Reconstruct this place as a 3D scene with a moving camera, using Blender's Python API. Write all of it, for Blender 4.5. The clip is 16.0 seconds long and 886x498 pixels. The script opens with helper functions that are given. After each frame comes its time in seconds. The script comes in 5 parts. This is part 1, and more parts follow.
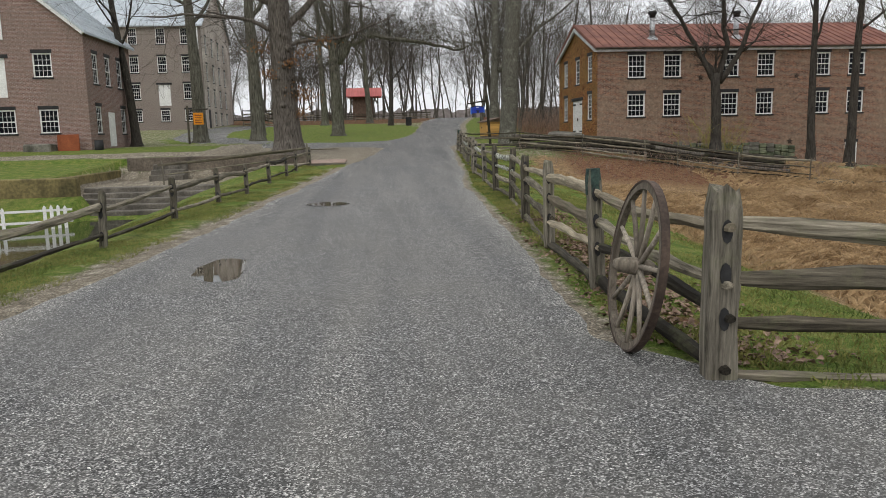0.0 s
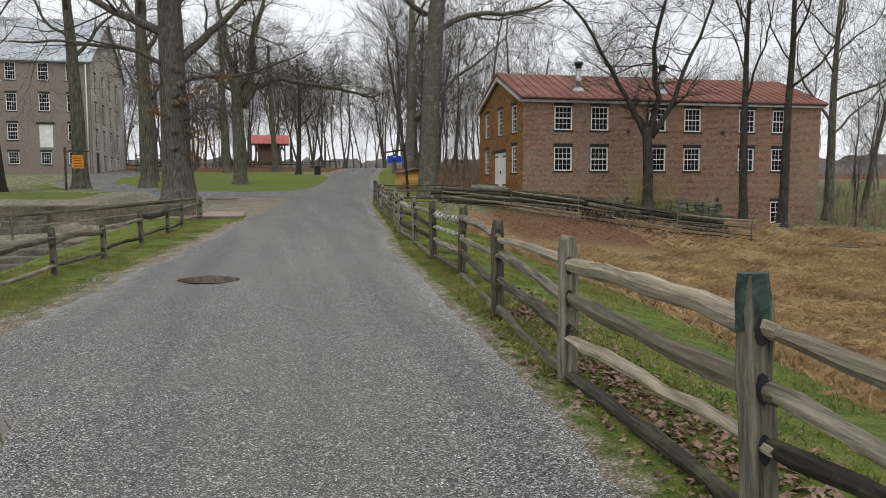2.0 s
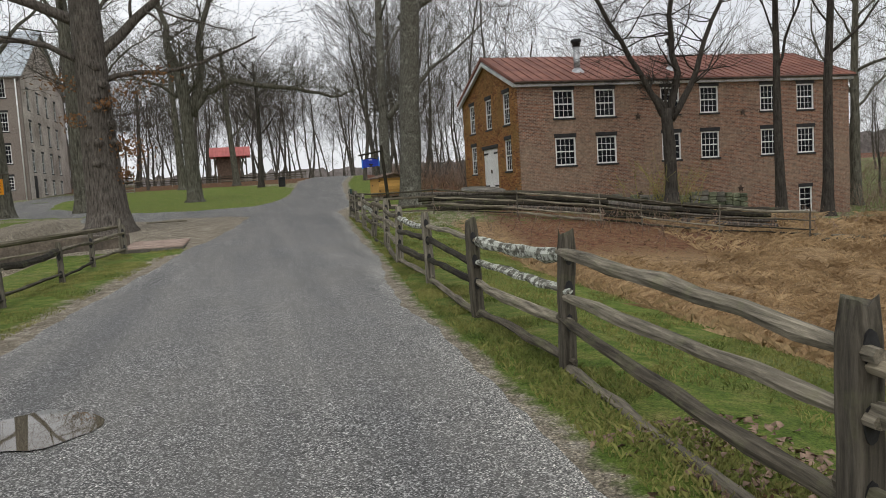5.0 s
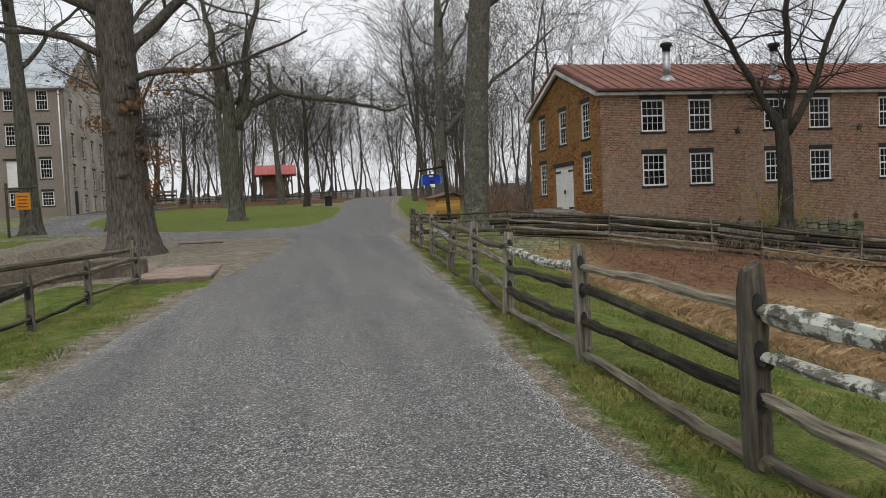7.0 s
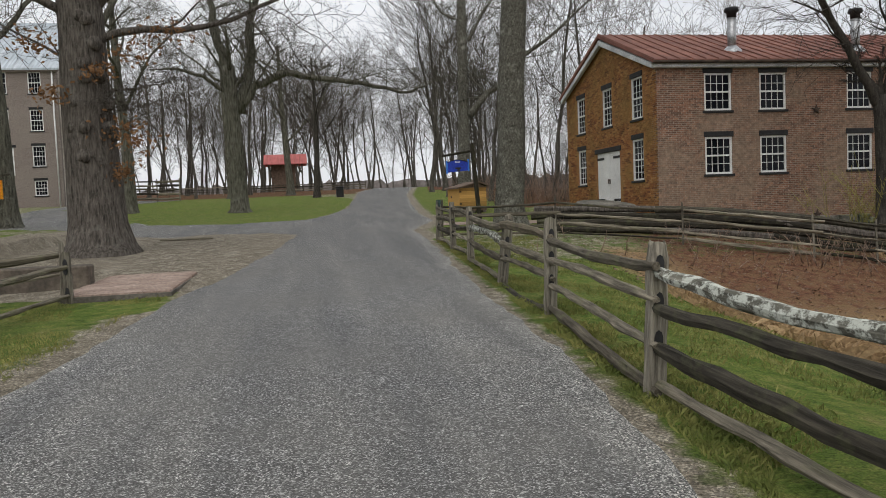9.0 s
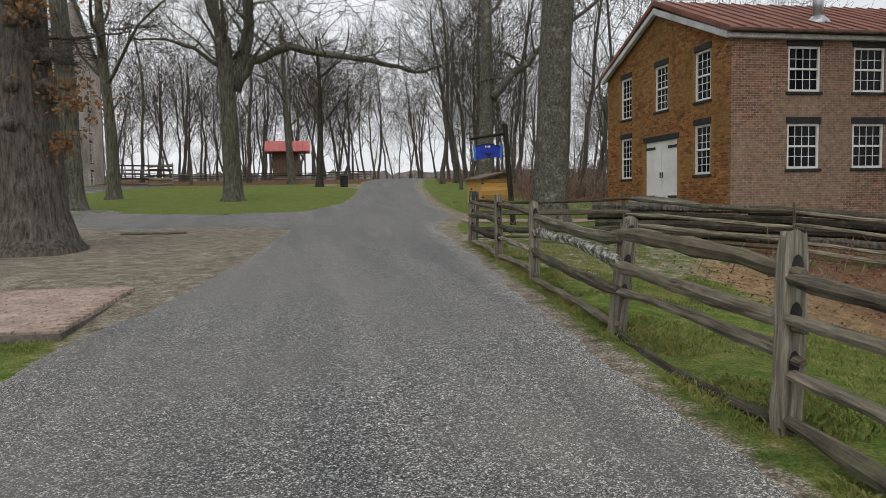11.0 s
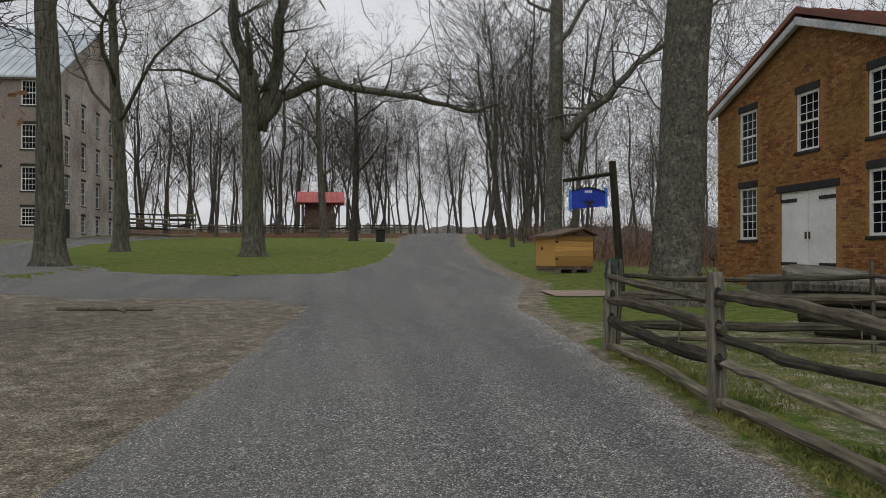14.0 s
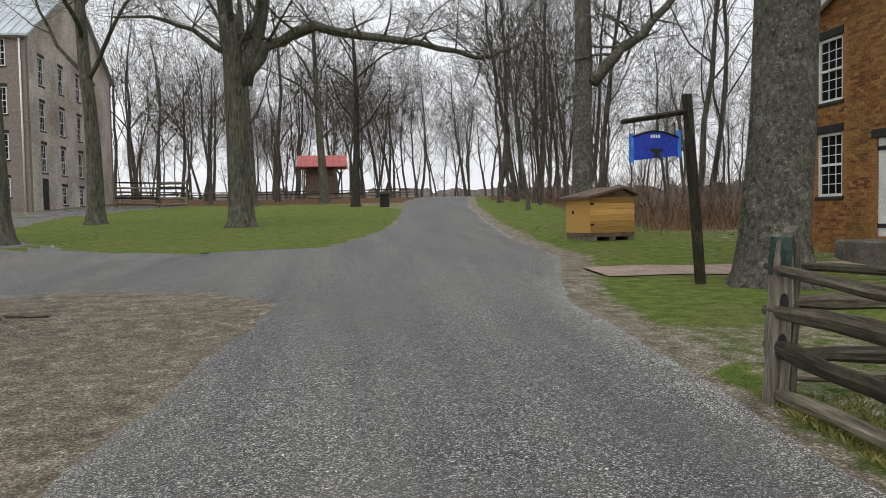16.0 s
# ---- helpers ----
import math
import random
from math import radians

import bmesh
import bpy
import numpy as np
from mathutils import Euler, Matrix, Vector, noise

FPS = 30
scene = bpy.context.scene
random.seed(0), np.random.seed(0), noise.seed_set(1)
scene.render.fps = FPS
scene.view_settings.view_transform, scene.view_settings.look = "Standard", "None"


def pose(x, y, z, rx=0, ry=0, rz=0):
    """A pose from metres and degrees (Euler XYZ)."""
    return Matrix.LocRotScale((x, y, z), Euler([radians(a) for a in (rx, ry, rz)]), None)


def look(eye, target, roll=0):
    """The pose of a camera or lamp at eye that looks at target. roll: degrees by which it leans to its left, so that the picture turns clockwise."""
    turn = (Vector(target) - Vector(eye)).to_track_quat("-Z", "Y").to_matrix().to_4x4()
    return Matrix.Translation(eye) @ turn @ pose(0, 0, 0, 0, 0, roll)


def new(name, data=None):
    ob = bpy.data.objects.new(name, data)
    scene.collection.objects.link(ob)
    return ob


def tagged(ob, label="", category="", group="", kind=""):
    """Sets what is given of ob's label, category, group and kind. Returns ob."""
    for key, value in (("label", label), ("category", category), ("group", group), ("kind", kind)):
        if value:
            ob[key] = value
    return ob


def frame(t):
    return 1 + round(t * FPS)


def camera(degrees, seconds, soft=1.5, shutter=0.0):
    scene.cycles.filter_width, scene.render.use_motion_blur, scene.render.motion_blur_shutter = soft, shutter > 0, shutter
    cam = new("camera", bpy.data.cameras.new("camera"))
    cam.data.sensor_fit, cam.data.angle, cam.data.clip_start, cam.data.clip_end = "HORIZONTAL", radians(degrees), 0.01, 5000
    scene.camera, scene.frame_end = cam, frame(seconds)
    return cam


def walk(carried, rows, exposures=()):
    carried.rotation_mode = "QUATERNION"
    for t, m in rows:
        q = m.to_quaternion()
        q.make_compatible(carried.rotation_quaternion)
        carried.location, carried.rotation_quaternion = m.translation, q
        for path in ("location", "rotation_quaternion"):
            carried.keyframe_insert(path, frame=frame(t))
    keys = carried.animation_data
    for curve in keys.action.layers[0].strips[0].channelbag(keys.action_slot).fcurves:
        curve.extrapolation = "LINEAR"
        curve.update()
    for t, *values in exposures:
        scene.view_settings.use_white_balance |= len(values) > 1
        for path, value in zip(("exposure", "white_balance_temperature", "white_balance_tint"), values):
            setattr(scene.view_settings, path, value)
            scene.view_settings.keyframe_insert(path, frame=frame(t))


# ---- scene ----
cam = camera(60.6, 16.0, soft=0.9)
PATH = [
    (0, (-14.27, -0.18, 1.583), (-14.083, 1.788, 1.284), -1.3),
    (0.5, (-14.241, 0.85, 1.551), (-13.954, 2.803, 1.23), 0.8),
    (1, (-14.311, 1.964, 1.604), (-13.977, 3.923, 1.376), -0.2),
    (1.5, (-14.316, 3.053, 1.634), (-13.942, 5.006, 1.422), -0.5),
    (2, (-14.163, 4.203, 1.617), (-13.731, 6.149, 1.447), -0.1),
    (2.5, (-13.987, 5.306, 1.572), (-13.523, 7.247, 1.434), -0.7),
    (3, (-13.853, 6.344, 1.59), (-13.346, 8.272, 1.43), -1.0),
    (3.5, (-13.727, 7.343, 1.583), (-13.164, 9.255, 1.414), -0.8),
    (4, (-13.642, 8.449, 1.602), (-13.072, 10.358, 1.433), -1.6),
    (6.5, (-13.659, 14.279, 1.73), (-13.27, 16.237, 1.61), -4.5),
    (7, (-13.601, 15.51, 1.657), (-13.198, 17.467, 1.559), -2.5),
    (7.5, (-13.534, 16.711, 1.679), (-13.126, 18.665, 1.552), -2.8),
    (8, (-13.363, 17.938, 1.669), (-12.952, 19.887, 1.487), -3.2),
    (8.5, (-13.24, 19.085, 1.673), (-12.821, 21.037, 1.563), -2.1),
    (9, (-13.224, 20.208, 1.68), (-12.854, 22.17, 1.562), -2.3),
    (11.5, (-12.965, 26.326, 1.695), (-12.619, 28.292, 1.56), -0.3),
    (12, (-13.02, 27.497, 1.715), (-12.746, 29.475, 1.607), -0.5),
    (12.5, (-13.013, 28.615, 1.777), (-12.713, 30.591, 1.707), -0.5),
    (13, (-12.919, 29.713, 1.831), (-12.651, 31.695, 1.854), -0.4),
    (13.5, (-12.85, 30.847, 1.852), (-12.577, 32.828, 1.866), 0.1),
    (14, (-12.785, 31.945, 1.883), (-12.505, 33.925, 1.892), 0.1),
    (14.5, (-12.705, 33.011, 1.915), (-12.419, 34.99, 1.915), -0.3),
    (15, (-12.603, 33.979, 1.941), (-12.31, 35.957, 1.927), 0.5),
    (15.5, (-12.485, 35.066, 1.967), (-12.23, 37.049, 1.938), -0.7),
    (16, (-12.373, 36.119, 2.002), (-12.113, 38.1, 1.914), -1.1),
]
walk(cam, [(t, look(eye, target, roll)) for t, eye, target, roll in PATH],
     [(0, -0.05), (0.5, 0.2), (1.2, 0.1), (2, -0.1), (3, -0.02), (4, -0.13), (9, -0.23), (11.5, -0.18), (13, -0.62), (14.5, -0.52), (16, -0.08)])

# ---- world and light ----
world = bpy.data.worlds.new("overcast_sky")
scene.world = world
world.use_nodes = True
wn, wl = world.node_tree.nodes, world.node_tree.links
wn.clear()
w_out = wn.new("ShaderNodeOutputWorld")
w_bg = wn.new("ShaderNodeBackground")
w_sky = wn.new("ShaderNodeTexSky")
w_sky.sky_type = "NISHITA"
w_sky.sun_disc = False
w_sky.sun_elevation, w_sky.sun_rotation = radians(38), radians(200)
w_sky.dust_density = 4.0
w_scale = wn.new("ShaderNodeMix")
w_scale.data_type = "RGBA"
w_scale.blend_type = "MULTIPLY"
w_scale.inputs[0].default_value = 1.0
w_scale.inputs[7].default_value = (0.1, 0.1, 0.1, 1)
w_tc = wn.new("ShaderNodeTexCoord")
w_map = wn.new("ShaderNodeMapping")
w_map.inputs["Scale"].default_value = (1.0, 1.0, 3.0)
w_noise = wn.new("ShaderNodeTexNoise")
w_noise.inputs["Scale"].default_value = 2.2
w_noise.inputs["Detail"].default_value = 5
w_ramp = wn.new("ShaderNodeValToRGB")
w_ramp.color_ramp.elements[0].position, w_ramp.color_ramp.elements[0].color = 0.35, (0.66, 0.67, 0.7, 1)
w_ramp.color_ramp.elements[1].position, w_ramp.color_ramp.elements[1].color = 0.65, (0.9, 0.91, 0.93, 1)
w_mix = wn.new("ShaderNodeMix")
w_mix.data_type = "RGBA"
w_mix.inputs[0].default_value = 0.9
wl.new(w_sky.outputs[0], w_scale.inputs[6])
wl.new(w_tc.outputs["Generated"], w_map.inputs[0])
wl.new(w_map.outputs[0], w_noise.inputs[0])
wl.new(w_noise.outputs[0], w_ramp.inputs[0])
wl.new(w_scale.outputs[2], w_mix.inputs[6])
wl.new(w_ramp.outputs[0], w_mix.inputs[7])
wl.new(w_mix.outputs[2], w_bg.inputs[0])
w_bg.inputs[1].default_value = 1.42
wl.new(w_bg.outputs[0], w_out.inputs[0])

sun_data = bpy.data.lights.new("sun", "SUN")
sun_data.energy, sun_data.angle, sun_data.color = 1.2, radians(40), (1.0, 0.985, 0.96)
sun = new("sun", sun_data)
sun.matrix_world = look((0, 0, 60), (12, 33, 0))



# ---- materials ----
def nodes_of(name, rough=0.85, spec=0.3, metal=0.0):
    m = bpy.data.materials.new(name)
    m.use_nodes = True
    nt = m.node_tree
    b = nt.nodes["Principled BSDF"]
    b.inputs["Roughness"].default_value = rough
    b.inputs["Specular IOR Level"].default_value = spec
    b.inputs["Metallic"].default_value = metal
    return m, nt, b


def node(nt, kind, **values):
    n = nt.nodes.new(kind)
    for k, v in values.items():
        key = k.replace("_", " ")
        n.inputs[key].default_value = v
    return n


def ramp(nt, fac, stops):
    r = nt.nodes.new("ShaderNodeValToRGB")
    while len(r.color_ramp.elements) < len(stops):
        r.color_ramp.elements.new(0.5)
    for e, (p, c) in zip(r.color_ramp.elements, stops):
        e.position = p
        e.color = (*c, 1)
    nt.links.new(fac, r.inputs[0])
    return r.outputs[0]


def mix(nt, fac, a, b, blend="MIX"):
    m = nt.nodes.new("ShaderNodeMix")
    m.data_type = "RGBA"
    m.blend_type = blend
    for socket, v in ((m.inputs[0], fac), (m.inputs[6], a), (m.inputs[7], b)):
        if isinstance(v, bpy.types.NodeSocket):
            nt.links.new(v, socket)
        elif isinstance(v, tuple):
            socket.default_value = (*v, 1)
        else:
            socket.default_value = v
    return m.outputs[2]


def noise_of(nt, scale, detail=4, coords=None, rough=0.6):
    n = node(nt, "ShaderNodeTexNoise", Scale=scale, Detail=detail, Roughness=rough)
    if coords:
        nt.links.new(coords, n.inputs[0])
    return n.outputs[0]


def place(nt, sx=1, sy=1, sz=1, source="Object"):
    tc = nt.nodes.new("ShaderNodeTexCoord") if source != "Position" else nt.nodes.new("ShaderNodeNewGeometry")
    mp = nt.nodes.new("ShaderNodeMapping")
    mp.inputs["Scale"].default_value = (sx, sy, sz)
    nt.links.new(tc.outputs[source], mp.inputs[0])
    return mp.outputs[0]


def bumped(nt, b, height, strength=0.4, distance=0.02):
    n = node(nt, "ShaderNodeBump", Strength=strength, Distance=distance)
    nt.links.new(height, n.inputs["Height"])
    nt.links.new(n.outputs[0], b.inputs["Normal"])


def rough_paint(name, dark, light, scale=3.0, fine=40.0, rough=0.8, bump=0.3, stretch=(1, 1, 1), metal=0.0, spec=0.3, source="Object"):
    """A surface with broad and fine variation between two colours."""
    m, nt, b = nodes_of(name, rough, spec, metal)
    co = place(nt, *stretch, source=source)
    broad, grain = noise_of(nt, scale, 3, co), noise_of(nt, fine, 4, co)
    mid = tuple((a + c) / 2 for a, c in zip(dark, light))
    col = ramp(nt, broad, [(0.3, dark), (0.5, mid), (0.7, light)])
    g = ramp(nt, grain, [(0.3, (0.6, 0.6, 0.6)), (0.7, (1.25, 1.25, 1.25))])
    nt.links.new(mix(nt, 1.0, col, g, "MULTIPLY"), b.inputs["Base Color"])
    bumped(nt, b, grain, bump)
    return m


def brick_material(name, c1, c2, mortar, stain, pale=0.5):
    m, nt, b = nodes_of(name, 0.9, 0.2)
    geo = nt.nodes.new("ShaderNodeNewGeometry")
    sep = nt.nodes.new("ShaderNodeSeparateXYZ")
    nt.links.new(geo.outputs["Position"], sep.inputs[0])
    add = nt.nodes.new("ShaderNodeMath")
    nt.links.new(sep.outputs[0], add.inputs[0])
    nt.links.new(sep.outputs[1], add.inputs[1])
    com = nt.nodes.new("ShaderNodeCombineXYZ")
    nt.links.new(add.outputs[0], com.inputs[0])
    nt.links.new(sep.outputs[2], com.inputs[1])
    t = nt.nodes.new("ShaderNodeTexBrick")
    nt.links.new(com.outputs[0], t.inputs[0])
    t.inputs["Color1"].default_value, t.inputs["Color2"].default_value = (*c1, 1), (*c2, 1)
    t.inputs["Mortar"].default_value = (*mortar, 1)
    t.inputs["Scale"].default_value = 1.0
    t.inputs["Mortar Size"].default_value = 0.009
    t.inputs["Mortar Smooth"].default_value = 0.3
    t.inputs["Brick Width"].default_value = 0.21
    t.inputs["Row Height"].default_value = 0.072
    broad = noise_of(nt, 0.35, 5, geo.outputs["Position"], 0.65)
    fine = noise_of(nt, 9.0, 4, geo.outputs["Position"])
    col = mix(nt, ramp(nt, broad, [(0.42, (0, 0, 0)), (0.62, (0.75, 0.75, 0.75))]), t.outputs[0], stain)
    specks = ramp(nt, noise_of(nt, 2.6, 6, geo.outputs["Position"], 0.75), [(0.66, (0, 0, 0)), (0.72, (pale, pale, pale))])
    col = mix(nt, specks, col, (0.42, 0.37, 0.33))
    col = mix(nt, 1.0, col, ramp(nt, fine, [(0.3, (0.65, 0.65, 0.65)), (0.7, (1.25, 1.25, 1.25))]), "MULTIPLY")
    nt.links.new(col, b.inputs["Base Color"])
    bumped(nt, b, t.outputs[1], -0.6, 0.012)
    return m


def ground_material():
    """Grass, dirt, straw and leaf litter, laid out by painted cover amounts."""
    m, nt, b = nodes_of("ground_cover", 0.95, 0.15)
    pos = place(nt, source="Position")
    att = nt.nodes.new("ShaderNodeAttribute")
    att.attribute_name = "cover"
    sep = nt.nodes.new("ShaderNodeSeparateColor")
    nt.links.new(att.outputs["Color"], sep.inputs[0])
    broad, mid, fine = noise_of(nt, 0.5, 5, pos, 0.7), noise_of(nt, 4, 5, pos, 0.7), noise_of(nt, 45, 4, pos, 0.7)
    green = ramp(nt, mid, [(0.25, (0.035, 0.06, 0.012)), (0.45, (0.095, 0.145, 0.024)), (0.6, (0.165, 0.19, 0.045)), (0.75, (0.27, 0.24, 0.09))])
    green = mix(nt, ramp(nt, broad, [(0.45, (0, 0, 0)), (0.7, (0.4, 0.4, 0.4))]), green, (0.17, 0.145, 0.065))
    dirt = ramp(nt, mid, [(0.3, (0.135, 0.117, 0.088)), (0.52, (0.25, 0.218, 0.166)), (0.72, (0.42, 0.385, 0.315))])
    grit = node(nt, "ShaderNodeTexVoronoi", Scale=70.0)
    nt.links.new(pos, grit.inputs[0])
    gs = nt.nodes.new("ShaderNodeSeparateColor")
    nt.links.new(grit.outputs["Color"], gs.inputs[0])
    dirt = mix(nt, 1.0, dirt, ramp(nt, gs.outputs[0], [(0.0, (0.5, 0.5, 0.5)), (0.7, (1.0, 1.0, 1.0)), (1.0, (1.8, 1.8, 1.8))]), "MULTIPLY")
    straw = ramp(nt, mid, [(0.25, (0.1, 0.064, 0.034)), (0.5, (0.25, 0.165, 0.085)), (0.75, (0.4, 0.29, 0.165))])
    litter = ramp(nt, noise_of(nt, 11, 5, pos, 0.8), [(0.3, (0.045, 0.022, 0.014)), (0.55, (0.14, 0.06, 0.035)), (0.75, (0.24, 0.13, 0.08))])

    def edge(ch):
        s = nt.nodes.new("ShaderNodeMath")
        s.operation = "MULTIPLY_ADD"
        s.inputs[1].default_value, s.inputs[2].default_value = 0.9, -0.45
        nt.links.new(mid, s.inputs[0])
        a = nt.nodes.new("ShaderNodeMath")
        nt.links.new(ch, a.inputs[0])
        nt.links.new(s.outputs[0], a.inputs[1])
        return ramp(nt, a.outputs[0], [(0.38, (0, 0, 0)), (0.62, (1, 1, 1))])

    col = mix(nt, edge(sep.outputs[0]), green, dirt)
    col = mix(nt, edge(sep.outputs[1]), col, straw)
    col = mix(nt, edge(sep.outputs[2]), col, litter)
    col = mix(nt, 1.0, col, ramp(nt, fine, [(0.28, (0.35, 0.35, 0.35)), (0.72, (1.75, 1.75, 1.75))]), "MULTIPLY")
    nt.links.new(col, b.inputs["Base Color"])
    bumped(nt, b, fine, 0.9, 0.05)
    return m


def gravel_material():
    m, nt, b = nodes_of("gravel", 0.8, 0.35)
    pos = place(nt, source="Position")
    vor = node(nt, "ShaderNodeTexVoronoi", Scale=118.0)
    nt.links.new(pos, vor.inputs[0])
    vor2 = node(nt, "ShaderNodeTexVoronoi", Scale=52.0)
    nt.links.new(pos, vor2.inputs[0])
    sep = nt.nodes.new("ShaderNodeSeparateColor")
    nt.links.new(vor.outputs["Color"], sep.inputs[0])
    sep2 = nt.nodes.new("ShaderNodeSeparateColor")
    nt.links.new(vor2.outputs["Color"], sep2.inputs[0])
    stones = ramp(nt, sep.outputs[0], [(0.0, (0.006, 0.006, 0.006)), (0.45, (0.055, 0.056, 0.054)), (0.8, (0.21, 0.21, 0.2)), (1.0, (0.6, 0.59, 0.56))])
    big = ramp(nt, sep2.outputs[1], [(0.0, (0.6, 0.6, 0.6)), (0.8, (1.1, 1.1, 1.1)), (1.0, (1.6, 1.6, 1.6))])
    col = mix(nt, 1.0, stones, big, "MULTIPLY")
    fines = ramp(nt, noise_of(nt, 0.6, 6, pos, 0.7), [(0.35, (0.0, 0.0, 0.0)), (0.7, (0.6, 0.6, 0.6))])
    col = mix(nt, fines, col, (0.125, 0.12, 0.108))
    tracks = place(nt, 1.1, 0.06, 1, source="Position")
    col = mix(nt, 1.0, col, ramp(nt, noise_of(nt, 1.4, 4, tracks, 0.6), [(0.3, (0.78, 0.79, 0.82)), (0.7, (1.25, 1.24, 1.22))]), "MULTIPLY")
    att = nt.nodes.new("ShaderNodeAttribute")
    att.attribute_name = "cover"
    sc = nt.nodes.new("ShaderNodeSeparateColor")
    nt.links.new(att.outputs["Color"], sc.inputs[0])
    pale = mix(nt, 1.0, stones, (1.9, 1.88, 1.8), "MULTIPLY")
    col = mix(nt, ramp(nt, mix(nt, 0.5, att.outputs["Color"], noise_of(nt, 2.5, 5, pos, 0.7)), [(0.42, (0, 0, 0)), (0.75, (0.85, 0.85, 0.85))]), col, pale)
    nt.links.new(col, b.inputs["Base Color"])
    bumped(nt, b, vor.outputs["Distance"], -1.0, 0.03)
    return m


def bark_material(name, dark, light, scale=1.0, lichen=0.3, tall=1.1):
    m, nt, b = nodes_of(name, 0.95, 0.15)
    co = place(nt, 7 * scale, 7 * scale, tall * scale)
    ridges = noise_of(nt, 1.6, 6, co, 0.7)
    spots = noise_of(nt, 2.2, 6, place(nt), 0.75)
    col = ramp(nt, ridges, [(0.32, dark), (0.5, tuple((a + c) / 2 for a, c in zip(dark, light))), (0.68, light)])
    col = mix(nt, ramp(nt, spots, [(0.55, (0, 0, 0)), (0.68, (lichen, lichen, lichen))]), col, (0.36, 0.36, 0.31))
    flecks = noise_of(nt, 16.0, 3, place(nt), 0.7)
    col = mix(nt, ramp(nt, flecks, [(0.58, (0, 0, 0)), (0.66, (lichen, lichen, lichen))]), col, (0.34, 0.35, 0.29))
    nt.links.new(col, b.inputs["Base Color"])
    bumped(nt, b, ridges, 1.0, 0.09)
    return m


def wood_material(name, dark, light, green=0.3, along=2):
    m, nt, b = nodes_of(name, 0.9, 0.2)
    s = [14, 14, 14]
    s[along] = 0.9
    grain = noise_of(nt, 2.0, 6, place(nt, *s), 0.7)
    info = nt.nodes.new("ShaderNodeObjectInfo")
    col = ramp(nt, grain, [(0.3, dark), (0.55, tuple((a + c) / 2 for a, c in zip(dark, light))), (0.72, light)])
    tone = ramp(nt, info.outputs["Random"], [(0.0, (0.45, 0.43, 0.4)), (1.0, (1.35, 1.33, 1.28))])
    col = mix(nt, 1.0, col, tone, "MULTIPLY")
    moss = ramp(nt, noise_of(nt, 3.0, 5, place(nt), 0.7), [(0.52, (0, 0, 0)), (0.66, (green, green, green))])
    col = mix(nt, moss, col, (0.17, 0.18, 0.09))
    nt.links.new(col, b.inputs["Base Color"])
    bumped(nt, b, grain, 0.8, 0.02)
    return m


def lichen_wood(name):
    """Grey rail wood overgrown with crusts of white lichen."""
    m, nt, b = nodes_of(name, 0.95, 0.15)
    grain = noise_of(nt, 2.0, 6, place(nt, 0.9, 14, 14), 0.7)
    col = ramp(nt, grain, [(0.3, (0.03, 0.03, 0.024)), (0.7, (0.22, 0.21, 0.17))])
    crust = noise_of(nt, 9.0, 6, place(nt, 0.8, 1, 1), 0.75)
    col = mix(nt, ramp(nt, crust, [(0.47, (0, 0, 0)), (0.55, (0.95, 0.95, 0.95))]), col, (0.55, 0.57, 0.5))
    nt.links.new(col, b.inputs["Base Color"])
    bumped(nt, b, crust, 0.9, 0.03)
    return m


def glass_material():
    m, nt, b = nodes_of("window_glass", 0.08, 0.12)
    b.inputs["Base Color"].default_value = (0.006, 0.007, 0.01, 1)
    return m


def roof_material(name, c1, c2, axis, rough=0.55, metal=0.3):
    m, nt, b = nodes_of(name, rough, 0.4, metal)
    pos = place(nt, source="Position")
    col = ramp(nt, noise_of(nt, 0.8, 6, pos, 0.7), [(0.3, c1), (0.7, c2)])
    streak = place(nt, *((6, 0.3, 0.3) if axis == 0 else (0.3, 6, 0.3)), source="Position")
    col = mix(nt, 1.0, col, ramp(nt, noise_of(nt, 1.0, 4, streak), [(0.3, (0.7, 0.7, 0.7)), (0.7, (1.25, 1.25, 1.25))]), "MULTIPLY")
    nt.links.new(col, b.inputs["Base Color"])
    return m


M_GROUND, M_GRAVEL = ground_material(), gravel_material()
M_BRICK = brick_material("mill_brick", (0.27, 0.134, 0.085), (0.12, 0.068, 0.05), (0.3, 0.255, 0.205), (0.25, 0.185, 0.135), 0.6)
M_BRICK_OCHRE = brick_material("ochre_brick", (0.36, 0.16, 0.06), (0.25, 0.105, 0.045), (0.29, 0.19, 0.09), (0.29, 0.185, 0.06), 0.15)
M_BRICK_HOUSE = brick_material("house_brick", (0.26, 0.16, 0.135), (0.18, 0.11, 0.09), (0.36, 0.32, 0.29), (0.22, 0.165, 0.14), 0.4)
M_BRICK_GREY = brick_material("grey_brick", (0.25, 0.2, 0.175), (0.18, 0.145, 0.13), (0.3, 0.27, 0.24), (0.26, 0.225, 0.195), 0.4)
M_PLASTER = rough_paint("worn_plaster", (0.32, 0.27, 0.23), (0.66, 0.6, 0.54), 0.35, 6, source="Position")
M_STONE = rough_paint("mossy_stone", (0.06, 0.06, 0.045), (0.25, 0.235, 0.2), 1.4, 14, bump=0.8, source="Position")
M_MOSS = rough_paint("green_mossy_stone", (0.03, 0.04, 0.022), (0.22, 0.235, 0.15), 1.8, 12, bump=0.8, source="Position")
M_WALLSTONE = rough_paint("brown_masonry", (0.06, 0.05, 0.04), (0.2, 0.165, 0.125), 1.0, 12, bump=0.8, source="Position")
